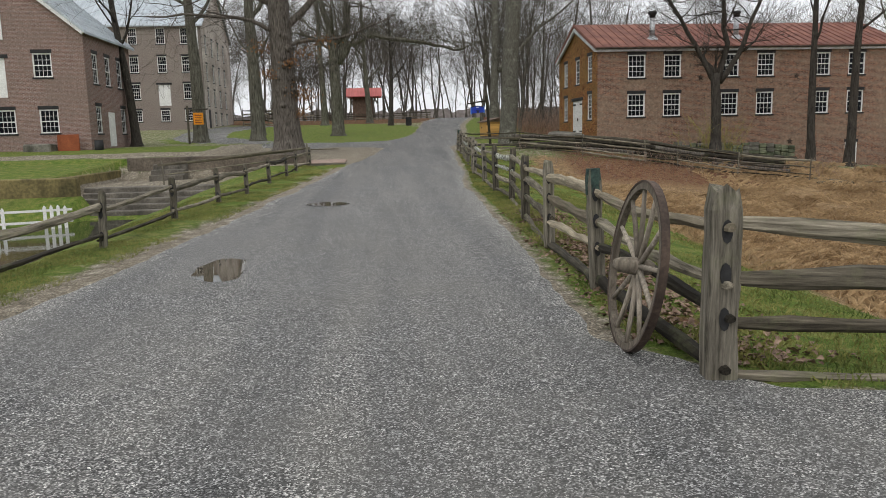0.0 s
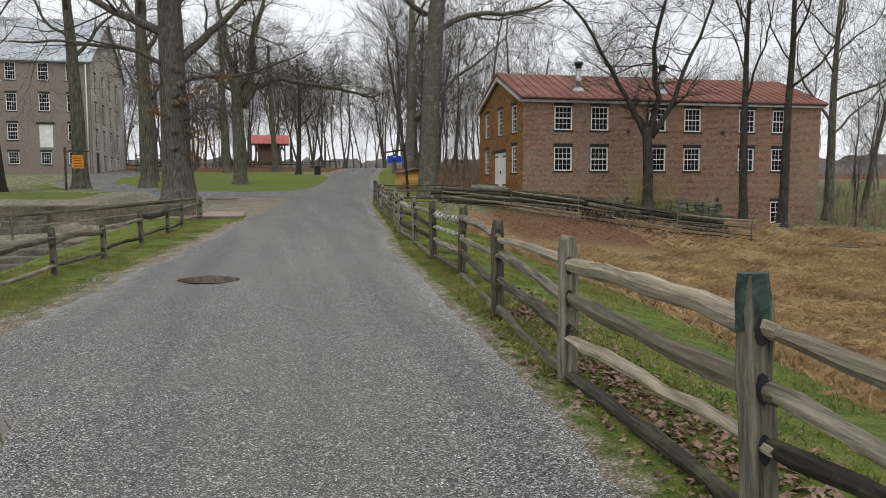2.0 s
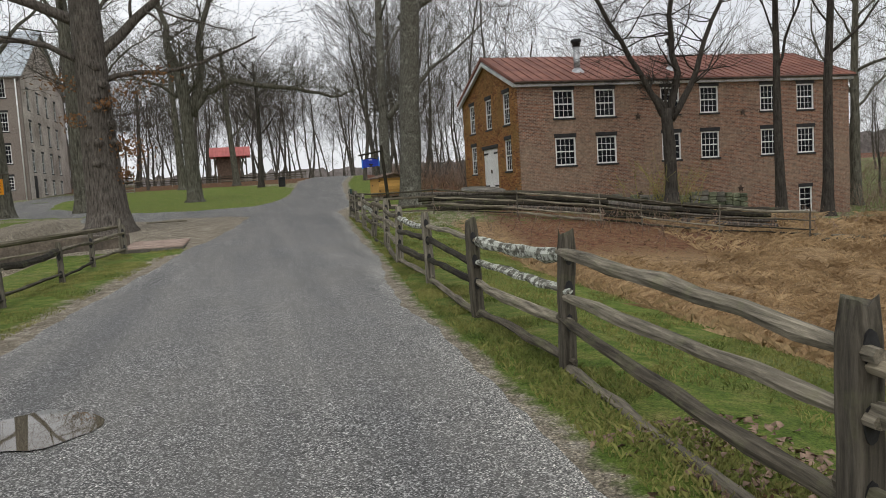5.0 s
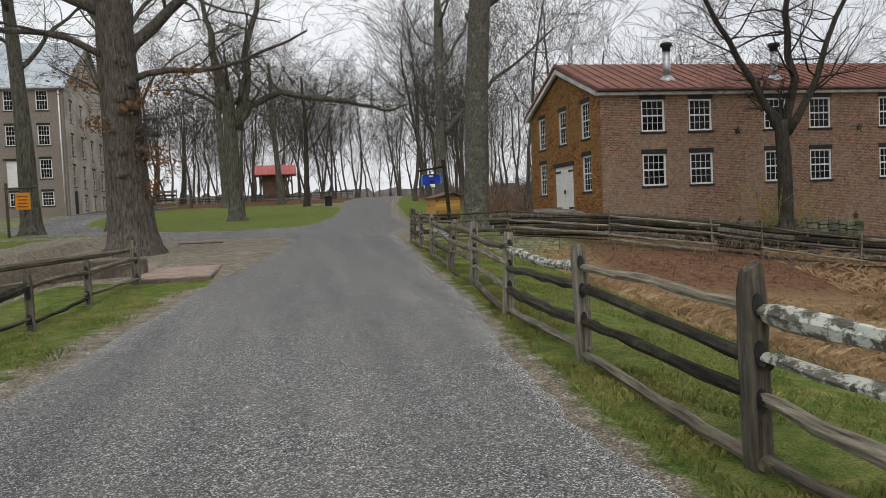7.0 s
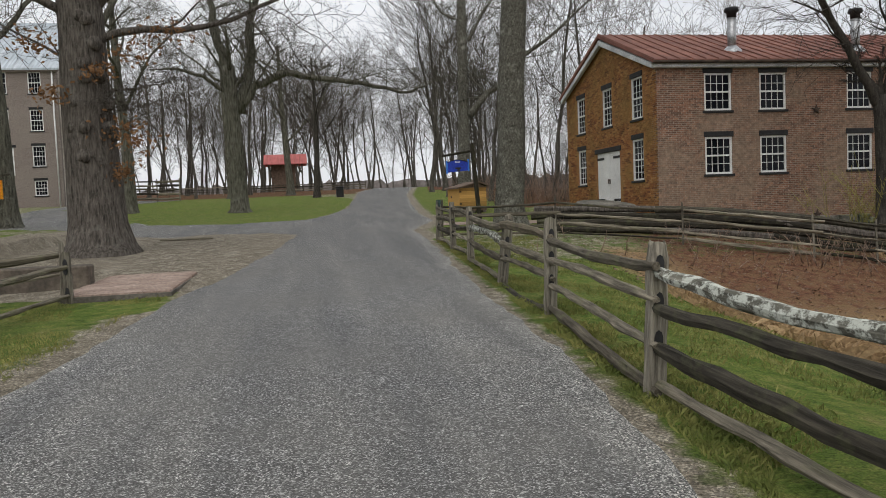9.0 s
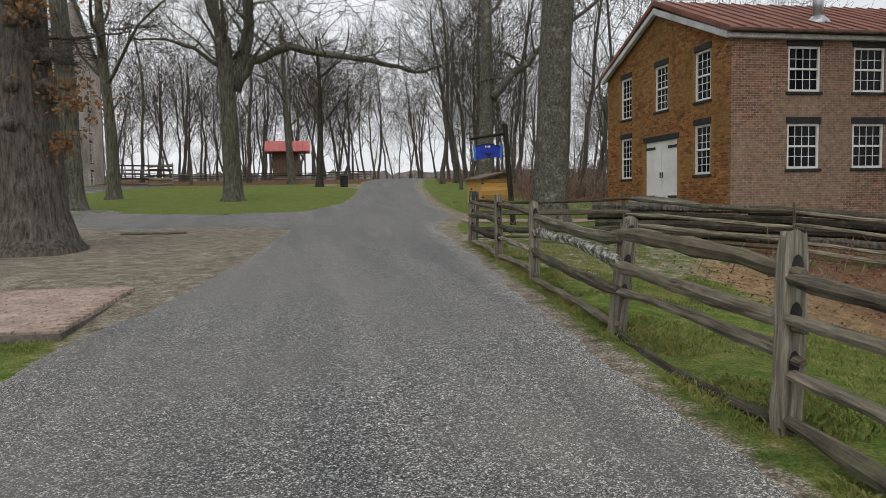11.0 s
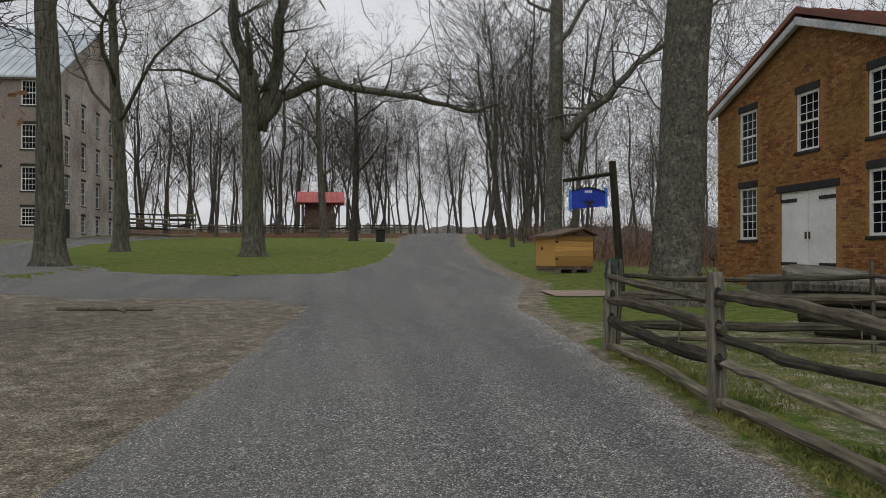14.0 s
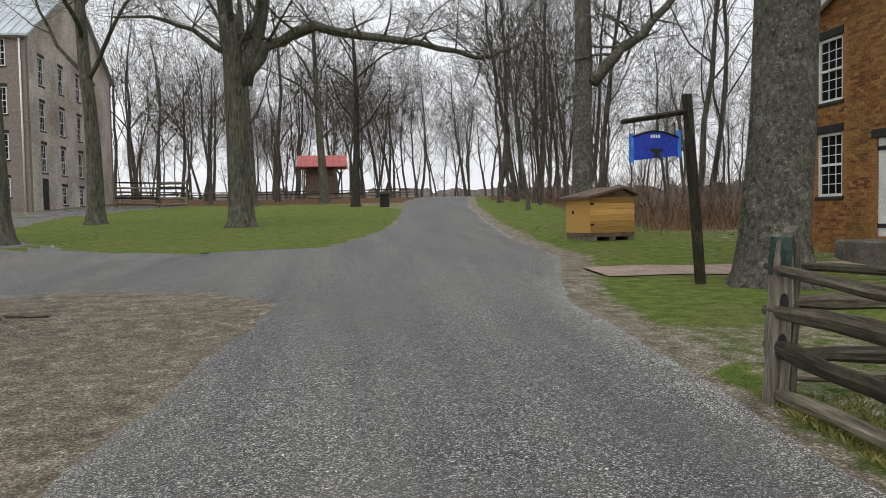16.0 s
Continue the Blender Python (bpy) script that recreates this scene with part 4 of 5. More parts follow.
# ---- pavilion ----
def pavilion():
    x0, x1, y0, y1, zb = -16.9, -12.3, 124.5, 128.5, 4.2
    root = empty("pavilion", pose(x0, y0, zb), "small open shelter with a red tin roof", "pavilion")
    bm = bmesh.new()
    add_box(bm, 0.4, 3.6, 0.3, 3.7, 0, 3.6)
    part("wall", bm, M_SHINGLE, root, "brown boarded core wall")
    for x, y in ((0.1, 0.1), (4.5, 0.1), (4.5, 3.9), (0.1, 3.9)):
        t = Tubes()
        t.add([(x, y, 0), (x, y, 3.8)], [0.09, 0.09], 6)
        t.make("post", M_POST, root)
        t = Tubes()
        t.add([(x, y, 2.5), (x + (0.7 if x < 1 else -0.7), y, 3.7)], [0.06, 0.06], 6)
        t.make("brace", M_POST, root)
    gable_roof("roof", -0.3, 4.9, -0.3, 4.3, 3.75, 5.0, 0.25, 0.1, M_ROOF_PAV, root, 0.3)
    return root


pavilion()


# ---- sunken yard ----
def yard():
    for k in range(5):
        z1 = -1.0 + 0.18 * (k + 1)
        y = 27.2 + 0.46 * k
        ob = box_part("stone_step", (-24.38 - 0.1 * k, -19.8, y, y + 0.5, z1 - 0.3, z1), M_STEP, None, "", 0.025)
        tagged(ob, "long worn stone step up to the terrace", "step", "steps of the sunken yard", kind="structure")
    w = box_part("retaining_wall", (-24.8, -16.9, 34.4, 34.85, -0.4, 0.86), M_WALLSTONE, None, "", 0.03)
    tagged(w, "dark stone retaining wall behind the terrace", "wall", kind="structure")
    for k in range(3):
        ob = box_part("stone_step", (-23.6, -22.2, 33.3 + 0.35 * k, 33.7 + 0.35 * k, -0.4, 0.12 + 0.22 * k), M_STEP, None, "", 0.02)
        tagged(ob, "short dark stone step in the retaining wall", "step", "upper steps", kind="structure")
    w = box_part("retaining_wall", (-60, -24.4, 27.3, 27.7, -1.2, 0.37), M_POOLWALL, None, "", 0.03)
    tagged(w, "stained yellowish retaining wall above the pond", "wall", kind="structure")
    w = box_part("retaining_wall", (-25.4, -25.05, 27.72, 34.3, -1.2, 0.36), M_POOLWALL, None, "", 0.03)
    tagged(w, "stained retaining wall beside the stone steps", "wall", kind="structure")


yard()


def picket_fence():
    root = empty("picket_fence", pose(-26.7, 23.5, -1.12, 0, 0, 20), "weathered white picket fence at the pond edge", "fence")
    rng = random.Random(2)
    for k in range(17):
        x = k * 0.19
        if 8 <= k <= 12:
            continue
        bm = bmesh.new()
        h = 0.8 + rng.uniform(-0.03, 0.03)
        prism(bm, [(x, 0.05), (x + 0.1, 0.05), (x + 0.1, h - 0.08), (x + 0.05, h), (x, h - 0.08)], -0.012, 0.012)
        part("picket", bm, M_WHITE, root)
    for z in (0.25, 0.6):
        box_part("rail", (-0.05, 3.3, 0.014, 0.05, z, z + 0.07), M_WHITE, root)
    t = Tubes()
    t.add([(1.0, 0.1, 0), (1.0, 0.1, 1.45)], [0.06, 0.06], 8)
    t.make("post", M_WHITE, root)


picket_fence()


# brick slab bridge with single pavers
def slab():
    root = empty("brick_walk", pose(-16.0, 34.6, 0), "faded brick paving slab beside the lane", "paving")
    root["kind"] = "structure"
    bm = bmesh.new()
    add_box(bm, -0.92, 0.75, -1.9, 1.6, 0.28, 0.47)
    part("bed", bm, M_STEP, root)
    bm = bmesh.new()
    add_box(bm, -0.1, 0.1, -0.048, 0.048, 0, 0.06, 0.006)
    me = bpy.data.meshes.new("paver")
    bm.to_mesh(me)
    bm.free()
    me.materials.append(M_PAVER)
    rng = random.Random(6)
    for r in range(34):
        for c in range(7 + (r + 1) % 2):
            ob = new("paver", me)
            ob.parent = root
            ob.matrix_local = pose(-0.83 + c * 0.208 + (0.1 if r % 2 else 0), -1.82 + r * 0.101, 0.44 + 0.01 * r / 10 + rng.uniform(-0.004, 0.004), rng.uniform(-1, 1), rng.uniform(-1, 1), rng.uniform(-1.5, 1.5))


slab()


def brick_path():
    verts, faces = [], []
    n = 24
    for k in range(n + 1):
        u = k / n
        x = -7.7 + 6.5 * u
        y = 49.9 + 1.2 * u
        for w in (-0.8, 0.8):
            yy = y + w + wobble(x, w, 0.8, 0.12)
            verts.append((x, yy, ground_z(x, yy) + 0.02))
        if k:
            faces.append((2 * k - 2, 2 * k, 2 * k + 1, 2 * k - 1))
    tagged(mesh_object("pavement", verts, faces, M_PAVER, smooth=True), "faded pink brick path leading to the mill door", "path", kind="structure")


brick_path()


# ---- sign, box, bin, wheel ----
def hanging_sign():
    x, y = -6.74, 48.0
    root = empty("hanging_sign", pose(x, y, ground_z(x, y) - 0.03, 0, 0, 6) @ Matrix.Scale(0.9, 4), "leaning dark timber post with a hanging blue sign board", "sign")
    t = Tubes()
    t.add([(0.3, 0, -0.2), (0.27, 0, 0), (0.0, 0, 3.5)], [0.1, 0.1, 0.09], 4)
    t.make("post", M_SIGNPOST, root, "", False)
    t = Tubes()
    t.add([(0.1, 0, 3.2), (-1.3, 0, 2.98)], [0.055, 0.05], 4)
    t.make("arm", M_SIGNPOST, root, "", False)
    bm = bmesh.new()
    top = [(-1.1 + 0.92 * k / 10, 2.73 + 0.11 * math.sin(math.pi * k / 10)) for k in range(11)]
    prism(bm, [(-0.18, 2.38), (-1.1, 2.3)] + [(a, b - 0.02) for a, b in top], -0.02, 0.02)
    board = part("sign_board", bm, M_BLUE, root, "royal blue painted board with an arched top")
    for a in (-1.14, -0.2):
        box_part("side_rail", (a, a + 0.06, -0.03, 0.03, 2.26 if a < -1 else 2.35, 2.78 if a < -1 else 2.84), M_BLUE_LIGHT, board)
    t = Tubes()
    t.add([(-1.1 + 0.92 * k / 10, -0.026, 2.715 + 0.11 * math.sin(math.pi * k / 10)) for k in range(11)], [0.018] * 11, 5)
    t.make("top_moulding", M_BLACK, board)
    bm = bmesh.new()
    prism(bm, [(a, b + 0.24) for a, b in [(-0.78, 2.25), (-0.72, 2.2), (-0.66, 2.2), (-0.67, 2.15), (-0.72, 2.12), (-0.52, 2.12), (-0.56, 2.15), (-0.57, 2.2), (-0.5, 2.22), (-0.5, 2.27), (-0.72, 2.27)]], -0.03, -0.022)
    part("anvil_emblem", bm, M_BLACK, board, "black anvil silhouette")
    for k in range(4):
        box_part("marking", (-0.74 + k * 0.05, -0.71 + k * 0.05, -0.028, -0.022, 2.7, 2.76), M_WHITE, board)
    for a in (-1.05, -0.25):
        t = Tubes()
        t.add([(a, 0, 2.73), (a, 0, 3.0)], [0.01, 0.01], 5)
        t.make("hanger", M_IRON, board)


hanging_sign()


def storage_box():
    x, y = -4.72, 58.1
    root = empty("storage_box", pose(x, y, ground_z(x, y) - 0.02, 0, 0, 14), "yellow pine clapboard storage box with a sloped shingle lid", "box")
    w, d, h0, h1 = 1.5, 1.35, 0.22, 1.28
    for a in (-w / 2 + 0.12, 0, w / 2 - 0.12):
        box_part("skid", (a - 0.09, a + 0.09, -d / 2, d / 2, 0, 0.14), M_POST, root)
    box_part("base_board", (-w / 2, w / 2, -d / 2, d / 2, 0.12, 0.24), M_SHINGLE, root)
    n = 6
    for k in range(n):
        z0 = 0.24 + (h1 - 0.24) * k / n
        z1 = 0.24 + (h1 - 0.24) * (k + 1) / n - 0.008
        box_part("front_board", (-w / 2, w / 2, -d / 2 - 0.012, -d / 2 + 0.02, z0, z1), M_PINE, root)
        box_part("side_board", (w / 2 - 0.01, w / 2 + 0.015, -d / 2 + 0.02, d / 2, z0, z1), M_PINE, root)
    box_part("side_panel", (-w / 2 - 0.015, -w / 2 + 0.02, -d / 2 + 0.02, d / 2, 0.24, h1), M_PINE, root)
    box_part("back_panel", (-w / 2, w / 2, d / 2 - 0.02, d / 2 + 0.01, 0.24, h1), M_PINE, root)
    bm = bmesh.new()
    prism(bm, [(-w / 2 - 0.16, h1 - 0.05), (-0.05 + w / 4, h1 + 0.24), (w / 2 + 0.14, h1 + 0.03), (w / 2 + 0.14, h1 + 0.08), (-0.05 + w / 4, h1 + 0.31), (-w / 2 - 0.16, h1 + 0.02)], -d / 2 - 0.12, d / 2 + 0.12)
    lid = part("lid", bm, M_SHINGLE, root, "brown shingled lid")
    bm = bmesh.new()
    prism(bm, [(-w / 2, h1), (w / 2, h1), (w / 4 - 0.05, h1 + 0.22)], -d / 2, -d / 2 + 0.05)
    part("gable_board", bm, M_SHINGLE, root)
    for z in (0.45, 1.05):
        box_part("hinge", (-w / 2 - 0.02, -w / 2 + 0.1, -d / 2 - 0.02, -d / 2 - 0.012, z, z + 0.06), M_BLACK, root)
    box_part("latch", (-w / 2 - 0.03, -w / 2 - 0.015, 0.2, 0.3, 0.8, 0.9), M_BLACK, root)


storage_box()


def bin_can(x, y):
    z = ground_z(x, y)
    root = empty("litter_bin", pose(x, y, z), "dark square litter bin beside the lane", "bin")
    box_part("body", (-0.33, 0.33, -0.33, 0.33, 0, 0.85), M_BLACK, root, "", 0.04)
    box_part("lid", (-0.37, 0.37, -0.37, 0.37, 0.85, 1.0), M_BLACK, root, "", 0.05)


bin_can(-9.35, 91.0)


def orange_sign():
    x, y = -26.45, 57.2
    root = empty("notice_sign", pose(x, y, ground_z(x, y)), "dark timber post with a small orange notice", "sign")
    t = Tubes()
    t.add([(-0.75, 0, -0.2), (-0.75, 0, 2.75)], [0.1, 0.09], 4)
    t.make("post", M_POST, root, "", False)
    t = Tubes()
    t.add([(-0.85, 0, 2.45), (0.7, 0, 2.5)], [0.05, 0.05], 4)
    t.make("arm", M_POST, root, "", False)
    b = box_part("notice_board", (-0.36, 0.34, -0.03, 0.03, 1.4, 2.25), M_ORANGE, root, "bright orange notice", 0.01)
    for k in range(4):
        box_part("text_bar", (-0.24, 0.22, -0.036, -0.031, 1.52 + k * 0.17, 1.58 + k * 0.17), M_RUST, b)


orange_sign()


def wagon_wheel():
    x, y = -12.38, 5.05
    root = empty("wagon_wheel", pose(x, y, ground_z(x, y) + 0.62, 0, 8, 0) @ pose(0, 0, 0, 0, 0, -94), "old wooden wagon wheel with iron tyre leaning on the fence", "wheel")
    R = 0.605

    def ring(name, r0, r1, half, material):
        bm = bmesh.new()
        n = 48
        loops = []
        for k in range(n):
            t = 2 * math.pi * k / n
            c, s = math.cos(t), math.sin(t)
            loops.append([bm.verts.new((r * c, yy, r * s)) for r, yy in ((r0, -half), (r1, -half), (r1, half), (r0, half))])
        for k in range(n):
            a, b = loops[k], loops[(k + 1) % n]
            for i in range(4):
                j = (i + 1) % 4
                bm.faces.new((a[i], a[j], b[j], b[i]))
        bmesh.ops.recalc_face_normals(bm, faces=bm.faces)
        return part(name, bm, material, root)

    ring("felloe", R - 0.047, R, 0.024, M_WHEEL)
    ring("tyre", R + 0.001, R + 0.016, 0.028, M_IRON)
    t = Tubes()
    t.add([(0, -0.16, 0), (0, -0.12, 0), (0, 0, 0), (0, 0.1, 0), (0, 0.13, 0)], [0.035, 0.055, 0.066, 0.055, 0.04], 14)
    t.make("hub", M_WHEEL, root)
    for k in range(12):
        a = 2 * math.pi * k / 12 + 0.1
        c, s = math.cos(a), math.sin(a)
        t = Tubes()
        t.add([(0.055 * c, 0.02, 0.055 * s), (0.35 * c, 0.012, 0.35 * s), ((R - 0.05) * c, 0, (R - 0.05) * s)], [0.022, 0.019, 0.016], 7)
        t.make("spoke", M_WHEEL, root)


wagon_wheel()


def millstone():
    t = Tubes()
    t.add([(0, 0, 0), (0, 0, 0.2), (0, 0, 0.26)], [1.15, 1.15, 1.1], 28)
    ob = t.make("mill_stone", M_STONE, None, "", False)
    ob.matrix_world = pose(-1.75, 47.4, 1.2, 8, 3, 0)
    tagged(ob, "large round grey mill stone lying before the door", "mill stone")
    tagged(box_part("stone_plinth", (-2.6, -0.75, 46.8, 48.2, 0.6, 1.2), M_STONE, None, "", 0.06), "rough stone plinth under the mill stone", "plinth")


millstone()
tagged(box_part("door_step", (-1.0, -0.02, 49.6, 52.5, 0.5, 1.27), M_STEP, None, "", 0.04), "worn stone step below the white double door", "step", kind="structure")

# fallen logs and stacked rails
LOGS = [((-17.7, 46.3), (-16.0, 46.0), 0.035), ((-17.0, 46.8), (-16.4, 45.7), 0.025), ((-3.2, 10.5), (-1.6, 10.2), 0.2), ((7.2, 34.4), (13.5, 34.0), 0.06), ((7.4, 35.2), (11.8, 33.6), 0.05), ((-4.6, 42.9), (2.5, 41.6), 0.14), ((-3.9, 42.4), (4.5, 40.7), 0.12), ((-2.0, 42.8), (3.6, 42.2), 0.131), ((-2.8, 42.0), (2.0, 41.9), 0.1)]
rngl = random.Random(11)
for (xa, ya), (xb, yb), r in LOGS:
    tb = Tubes()
    pts = []
    for k in range(8):
        u = k / 7
        lx, ly = xa + (xb - xa) * u, ya + (yb - ya) * u
        pts.append((lx, ly + rngl.uniform(-0.05, 0.05), ground_z(lx, ly) + r * 0.8 ))
    tb.add(pts, [r * rngl.uniform(0.85, 1.1) for _ in pts], 8, 1, 0.15, rngl)
    tagged(tb.make("log", M_BARK_OAK if r > 0.08 else M_RAIL), "fallen weathered log lying on the slope", "log", "fallen logs")


# dark old timbers stacked behind the rail fence
rngt = random.Random(19)
for k in range(16):
    row, col = k % 4, k // 4
    u0 = 0.24 * col + rngt.uniform(-0.03, 0.03)
    tb = Tubes()
    pts = []
    for j in range(7):
        u = u0 + 0.27 * j / 6
        tx, ty = -6.2 + 13.5 * u, 41.9 - 5.4 * u
        pts.append((tx, ty + 0.06 * row, ground_z(tx, ty + 0.06 * row) + 0.1 + 0.2 * row + rngt.uniform(-0.015, 0.015)))
    tb.add(pts, [0.115 * rngt.uniform(0.85, 1.05) for _ in pts], 8, 0.95, 0.2, rngt)
    tagged(tb.make("old_timber", rngt.choice((M_RAIL_DARK, M_RAIL_DARK, M_BARK_OAK)), None, "", False), "dark rotting timber stacked below the brick mill", "timber", "stacked timbers")


# ---- trees ----
def grow(tubes, rng, p, d, length, r, depth, spec):
    """One limb as a bent tapered tube, and its side limbs."""
    n = spec["seg"][min(depth, len(spec["seg"]) - 1)]
    pts, rad = [Vector(p)], [r]
    d = Vector(d).normalized()
    end = spec["taper"][min(depth, len(spec["taper"]) - 1)]
    for k in range(n):
        bend = spec["bend"] * (spec["sway"] if depth == 0 else 1)
        d = (d + Vector((rng.uniform(-bend, bend), rng.uniform(-bend, bend), rng.uniform(-bend, bend) + (spec["lift"] if depth else 0.05)))).normalized()
        pts.append(pts[-1] + d * (length / n))
        rad.append(max(spec["min_r"], r * (1 - (1 - end) * (k + 1) / n)))
    if depth == 0:
        base = pts[0].copy()
        pts = [base + Vector((0, 0, -0.4)), base + Vector((0, 0, 0.0)), base + Vector((0, 0, 0.25)), base + Vector((0, 0, 0.8))] + pts[1:]
        rad = [r * 1.6, r * 1.5, r * 1.2, r * 1.04] + rad[1:]
    sides = spec["sides"][min(depth, len(spec["sides"]) - 1)]
    tubes.add(pts, rad, sides, 1.0, 0.12 if depth == 0 else 0.0, rng)
    if depth >= spec["depth"]:
        return
    count = spec["kids"][min(depth, len(spec["kids"]) - 1)]
    first = spec["first"] if depth == 0 else 0.25
    off = 4 if depth == 0 else 0
    for c in range(count):
        u = first + (1 - first) * (c + rng.random()) / count
        i = min(n - 1, int(u * n))
        i2 = i + (3 if depth == 0 else 0)
        i2 = min(i2, len(pts) - 2)
        q = pts[i2].lerp(pts[i2 + 1], u * n - i if u * n - i < 1 else 0.9)
        dd = (pts[i2 + 1] - pts[i2]).normalized()
        a = rng.uniform(0, 2 * math.pi) if depth else 2.4 * c + rng.uniform(-0.5, 0.5)
        side = Vector((math.cos(a), math.sin(a), 0.0))
        side = (side - dd * side.dot(dd))
        if side.length < 1e-3:
            continue
        side.normalize()
        ang = rng.uniform(*spec["angle"])
        nd = dd * math.cos(ang) + side * math.sin(ang)
        rl = rng.uniform(0.45, 0.75) * (1 - 0.45 * u if depth == 0 else 1)
        rr = rad[i2] * rng.uniform(0.28, 0.5)
        grow(tubes, rng, q, nd, length * rl * spec["shrink"], max(spec["min_r"], rr), depth + 1, spec)


def spec_of(**kw):
    s = dict(depth=4, seg=[9, 8, 6, 4, 3], kids=[9, 7, 6, 4], sides=[14, 7, 4, 3, 3], bend=0.3, lift=0.05, taper=[0.35, 0.3, 0.3, 0.4], min_r=0.0065, first=0.35, angle=(0.55, 1.1), shrink=0.9, sway=0.14)
    s.update(kw)
    return s


def tree(x, y, height, r, seed, material, label, spec=None, lean=(0, 0, 1), limbs=(), zoff=0.0, arms=()):
    """A bare tree: tapered trunk and a crown of limbs and twigs. limbs: (height, turn in degrees, rise, length, radius)."""
    rng = random.Random(seed)
    z = ground_z(x, y) + zoff
    root = empty("tree", pose(x, y, z), label, "tree")
    sp = spec or spec_of()
    trunk, crown = Tubes(), Tubes()

    class Split:
        def add(self, pts, rad, sides, flat, lump, rg):
            (trunk if sides >= sp["sides"][0] else crown).add(pts, rad, sides, flat, lump, rg)

    grow(Split(), rng, (0, 0, 0), lean, height, r, 0, sp)
    for h, turn, rise, length, lr in limbs:
        a = radians(turn)
        start = Vector(lean).normalized() * h
        grow(crown, rng, start, (math.cos(a), math.sin(a), rise), length, lr, 1, sp)
    for arm, r0, r1 in arms:
        m = len(arm) - 1
        pts, rad = [], []
        for k in range(m * 3 + 1):
            u = k / 3
            i = min(m - 1, int(u))
            q = Vector(arm[i]).lerp(Vector(arm[i + 1]), u - i)
            pts.append(q + Vector((rng.uniform(-1, 1), rng.uniform(-1, 1), rng.uniform(-1, 1))) * r0 * 0.35)
            rad.append(r0 + (r1 - r0) * k / (m * 3))
        crown.add(pts, rad, 9)
        for k in range(3, len(pts)):
            for _ in range(2):
                a = rng.uniform(0, 6.28)
                grow(crown, rng, pts[k], (math.cos(a), math.sin(a), rng.uniform(-0.2, 0.9)), rng.uniform(1.5, 4.0), rad[k] * 0.35, 2, sp)
    trunk.make("trunk", material, root)
    crown.make("crown", material, root, "bare crown of limbs and twigs")
    return root


# big oak by the sunken yard, with clinging brown leaves
oak = tree(-18.6, 42.4, 19, 0.74, 21, M_BARK_OAK, "massive old oak with rough bark and clinging brown leaves", spec_of(first=0.3, kids=[9, 7, 6, 5], angle=(0.8, 1.35), lift=0.02, bend=0.3), limbs=((5.6, -20, 0.35, 6.5, 0.12), (6.3, 200, 0.3, 7.0, 0.13), (4.4, 35, 0.1, 2.2, 0.05), (3.6, -40, 0.05, 1.6, 0.04), (5.0, 160, 0.2, 3.0, 0.06)))
bm = bmesh.new()
rngo = random.Random(31)
for cx, cy, cz, cr in ((0.9, -0.6, 3.3, 0.5), (1.2, -0.5, 3.0, 0.5), (-0.8, -0.6, 4.2, 0.45), (1.2, -0.4, 5.4, 0.7), (2.2, -0.6, 5.9, 0.6), (-1.3, -0.4, 5.6, 0.6), (0.4, -0.8, 4.8, 0.4), (0.8, -0.5, 2.2, 0.35)):
    for _ in range(90):
        p = Vector((cx, cy, cz)) + Vector((rngo.gauss(0, 1), rngo.gauss(0, 0.7), rngo.gauss(0, 0.6))) * cr * 0.6
        m = Matrix.Translation(p) @ Euler((rngo.uniform(0, 6), rngo.uniform(0, 6), rngo.uniform(0, 6))).to_matrix().to_4x4()
        v = [bm.verts.new(m @ Vector(q)) for q in ((-0.02, -0.06, 0), (0.03, -0.02, 0.01), (0.028, 0.05, 0), (0, 0.08, 0.012), (-0.03, 0.03, 0))]
        bm.faces.new(v)
part("leaves", bm, M_DRYLEAF, oak, "clusters of dry brown leaves")
# burls on the oak
tbu = Tubes()
for k in range(14):
    a, h = rngo.uniform(-2.8, -0.2), rngo.uniform(1.8, 6.5)
    rr = 0.7 - 0.035 * h
    c, s = math.cos(a), math.sin(a)
    tbu.add([(c * rr * 0.7, s * rr * 0.7, h), (c * (rr + 0.1), s * (rr + 0.1), h + 0.02), (c * (rr + 0.16), s * (rr + 0.16), h + 0.03)], [0.26, 0.17, 0.05], 8, 1, 0.4, rngo)
tbu.make("burl", M_BARK_OAK, oak, "knobbly burls on the trunk")

tree(-16.95, 71.6, 9.5, 0.56, 44, M_BARK, "large forked tree with a long low limb on the grass island",
     spec_of(first=0.8, kids=[3, 7, 6, 5], bend=0.12, angle=(0.4, 1.0), taper=[0.75, 0.25, 0.3, 0.4]),
     arms=((((0.4, 0, 6.6), (1.3, 0, 8.2), (3.5, -0.3, 9.0), (6.6, -0.5, 8.5), (9.2, -0.8, 8.0), (11.5, -1.0, 7.5), (13.0, -1.0, 8.2)), 0.3, 0.05),
           (((0.3, 0, 6.4), (1.0, 0.2, 9.5), (1.3, 0.3, 12.5), (2.4, 0.4, 16.0), (2.8, 0.4, 20.0)), 0.42, 0.06),
           (((-0.2, 0, 8.0), (-0.8, 0.2, 11.0), (-1.3, 0.1, 14.5), (-2.6, 0, 19.0)), 0.4, 0.06),
           (((-0.4, 0, 7.8), (-1.8, -0.4, 8.8), (-3.4, -0.8, 9.2), (-5.0, -1.0, 9.1)), 0.14, 0.04)), zoff=-0.02)
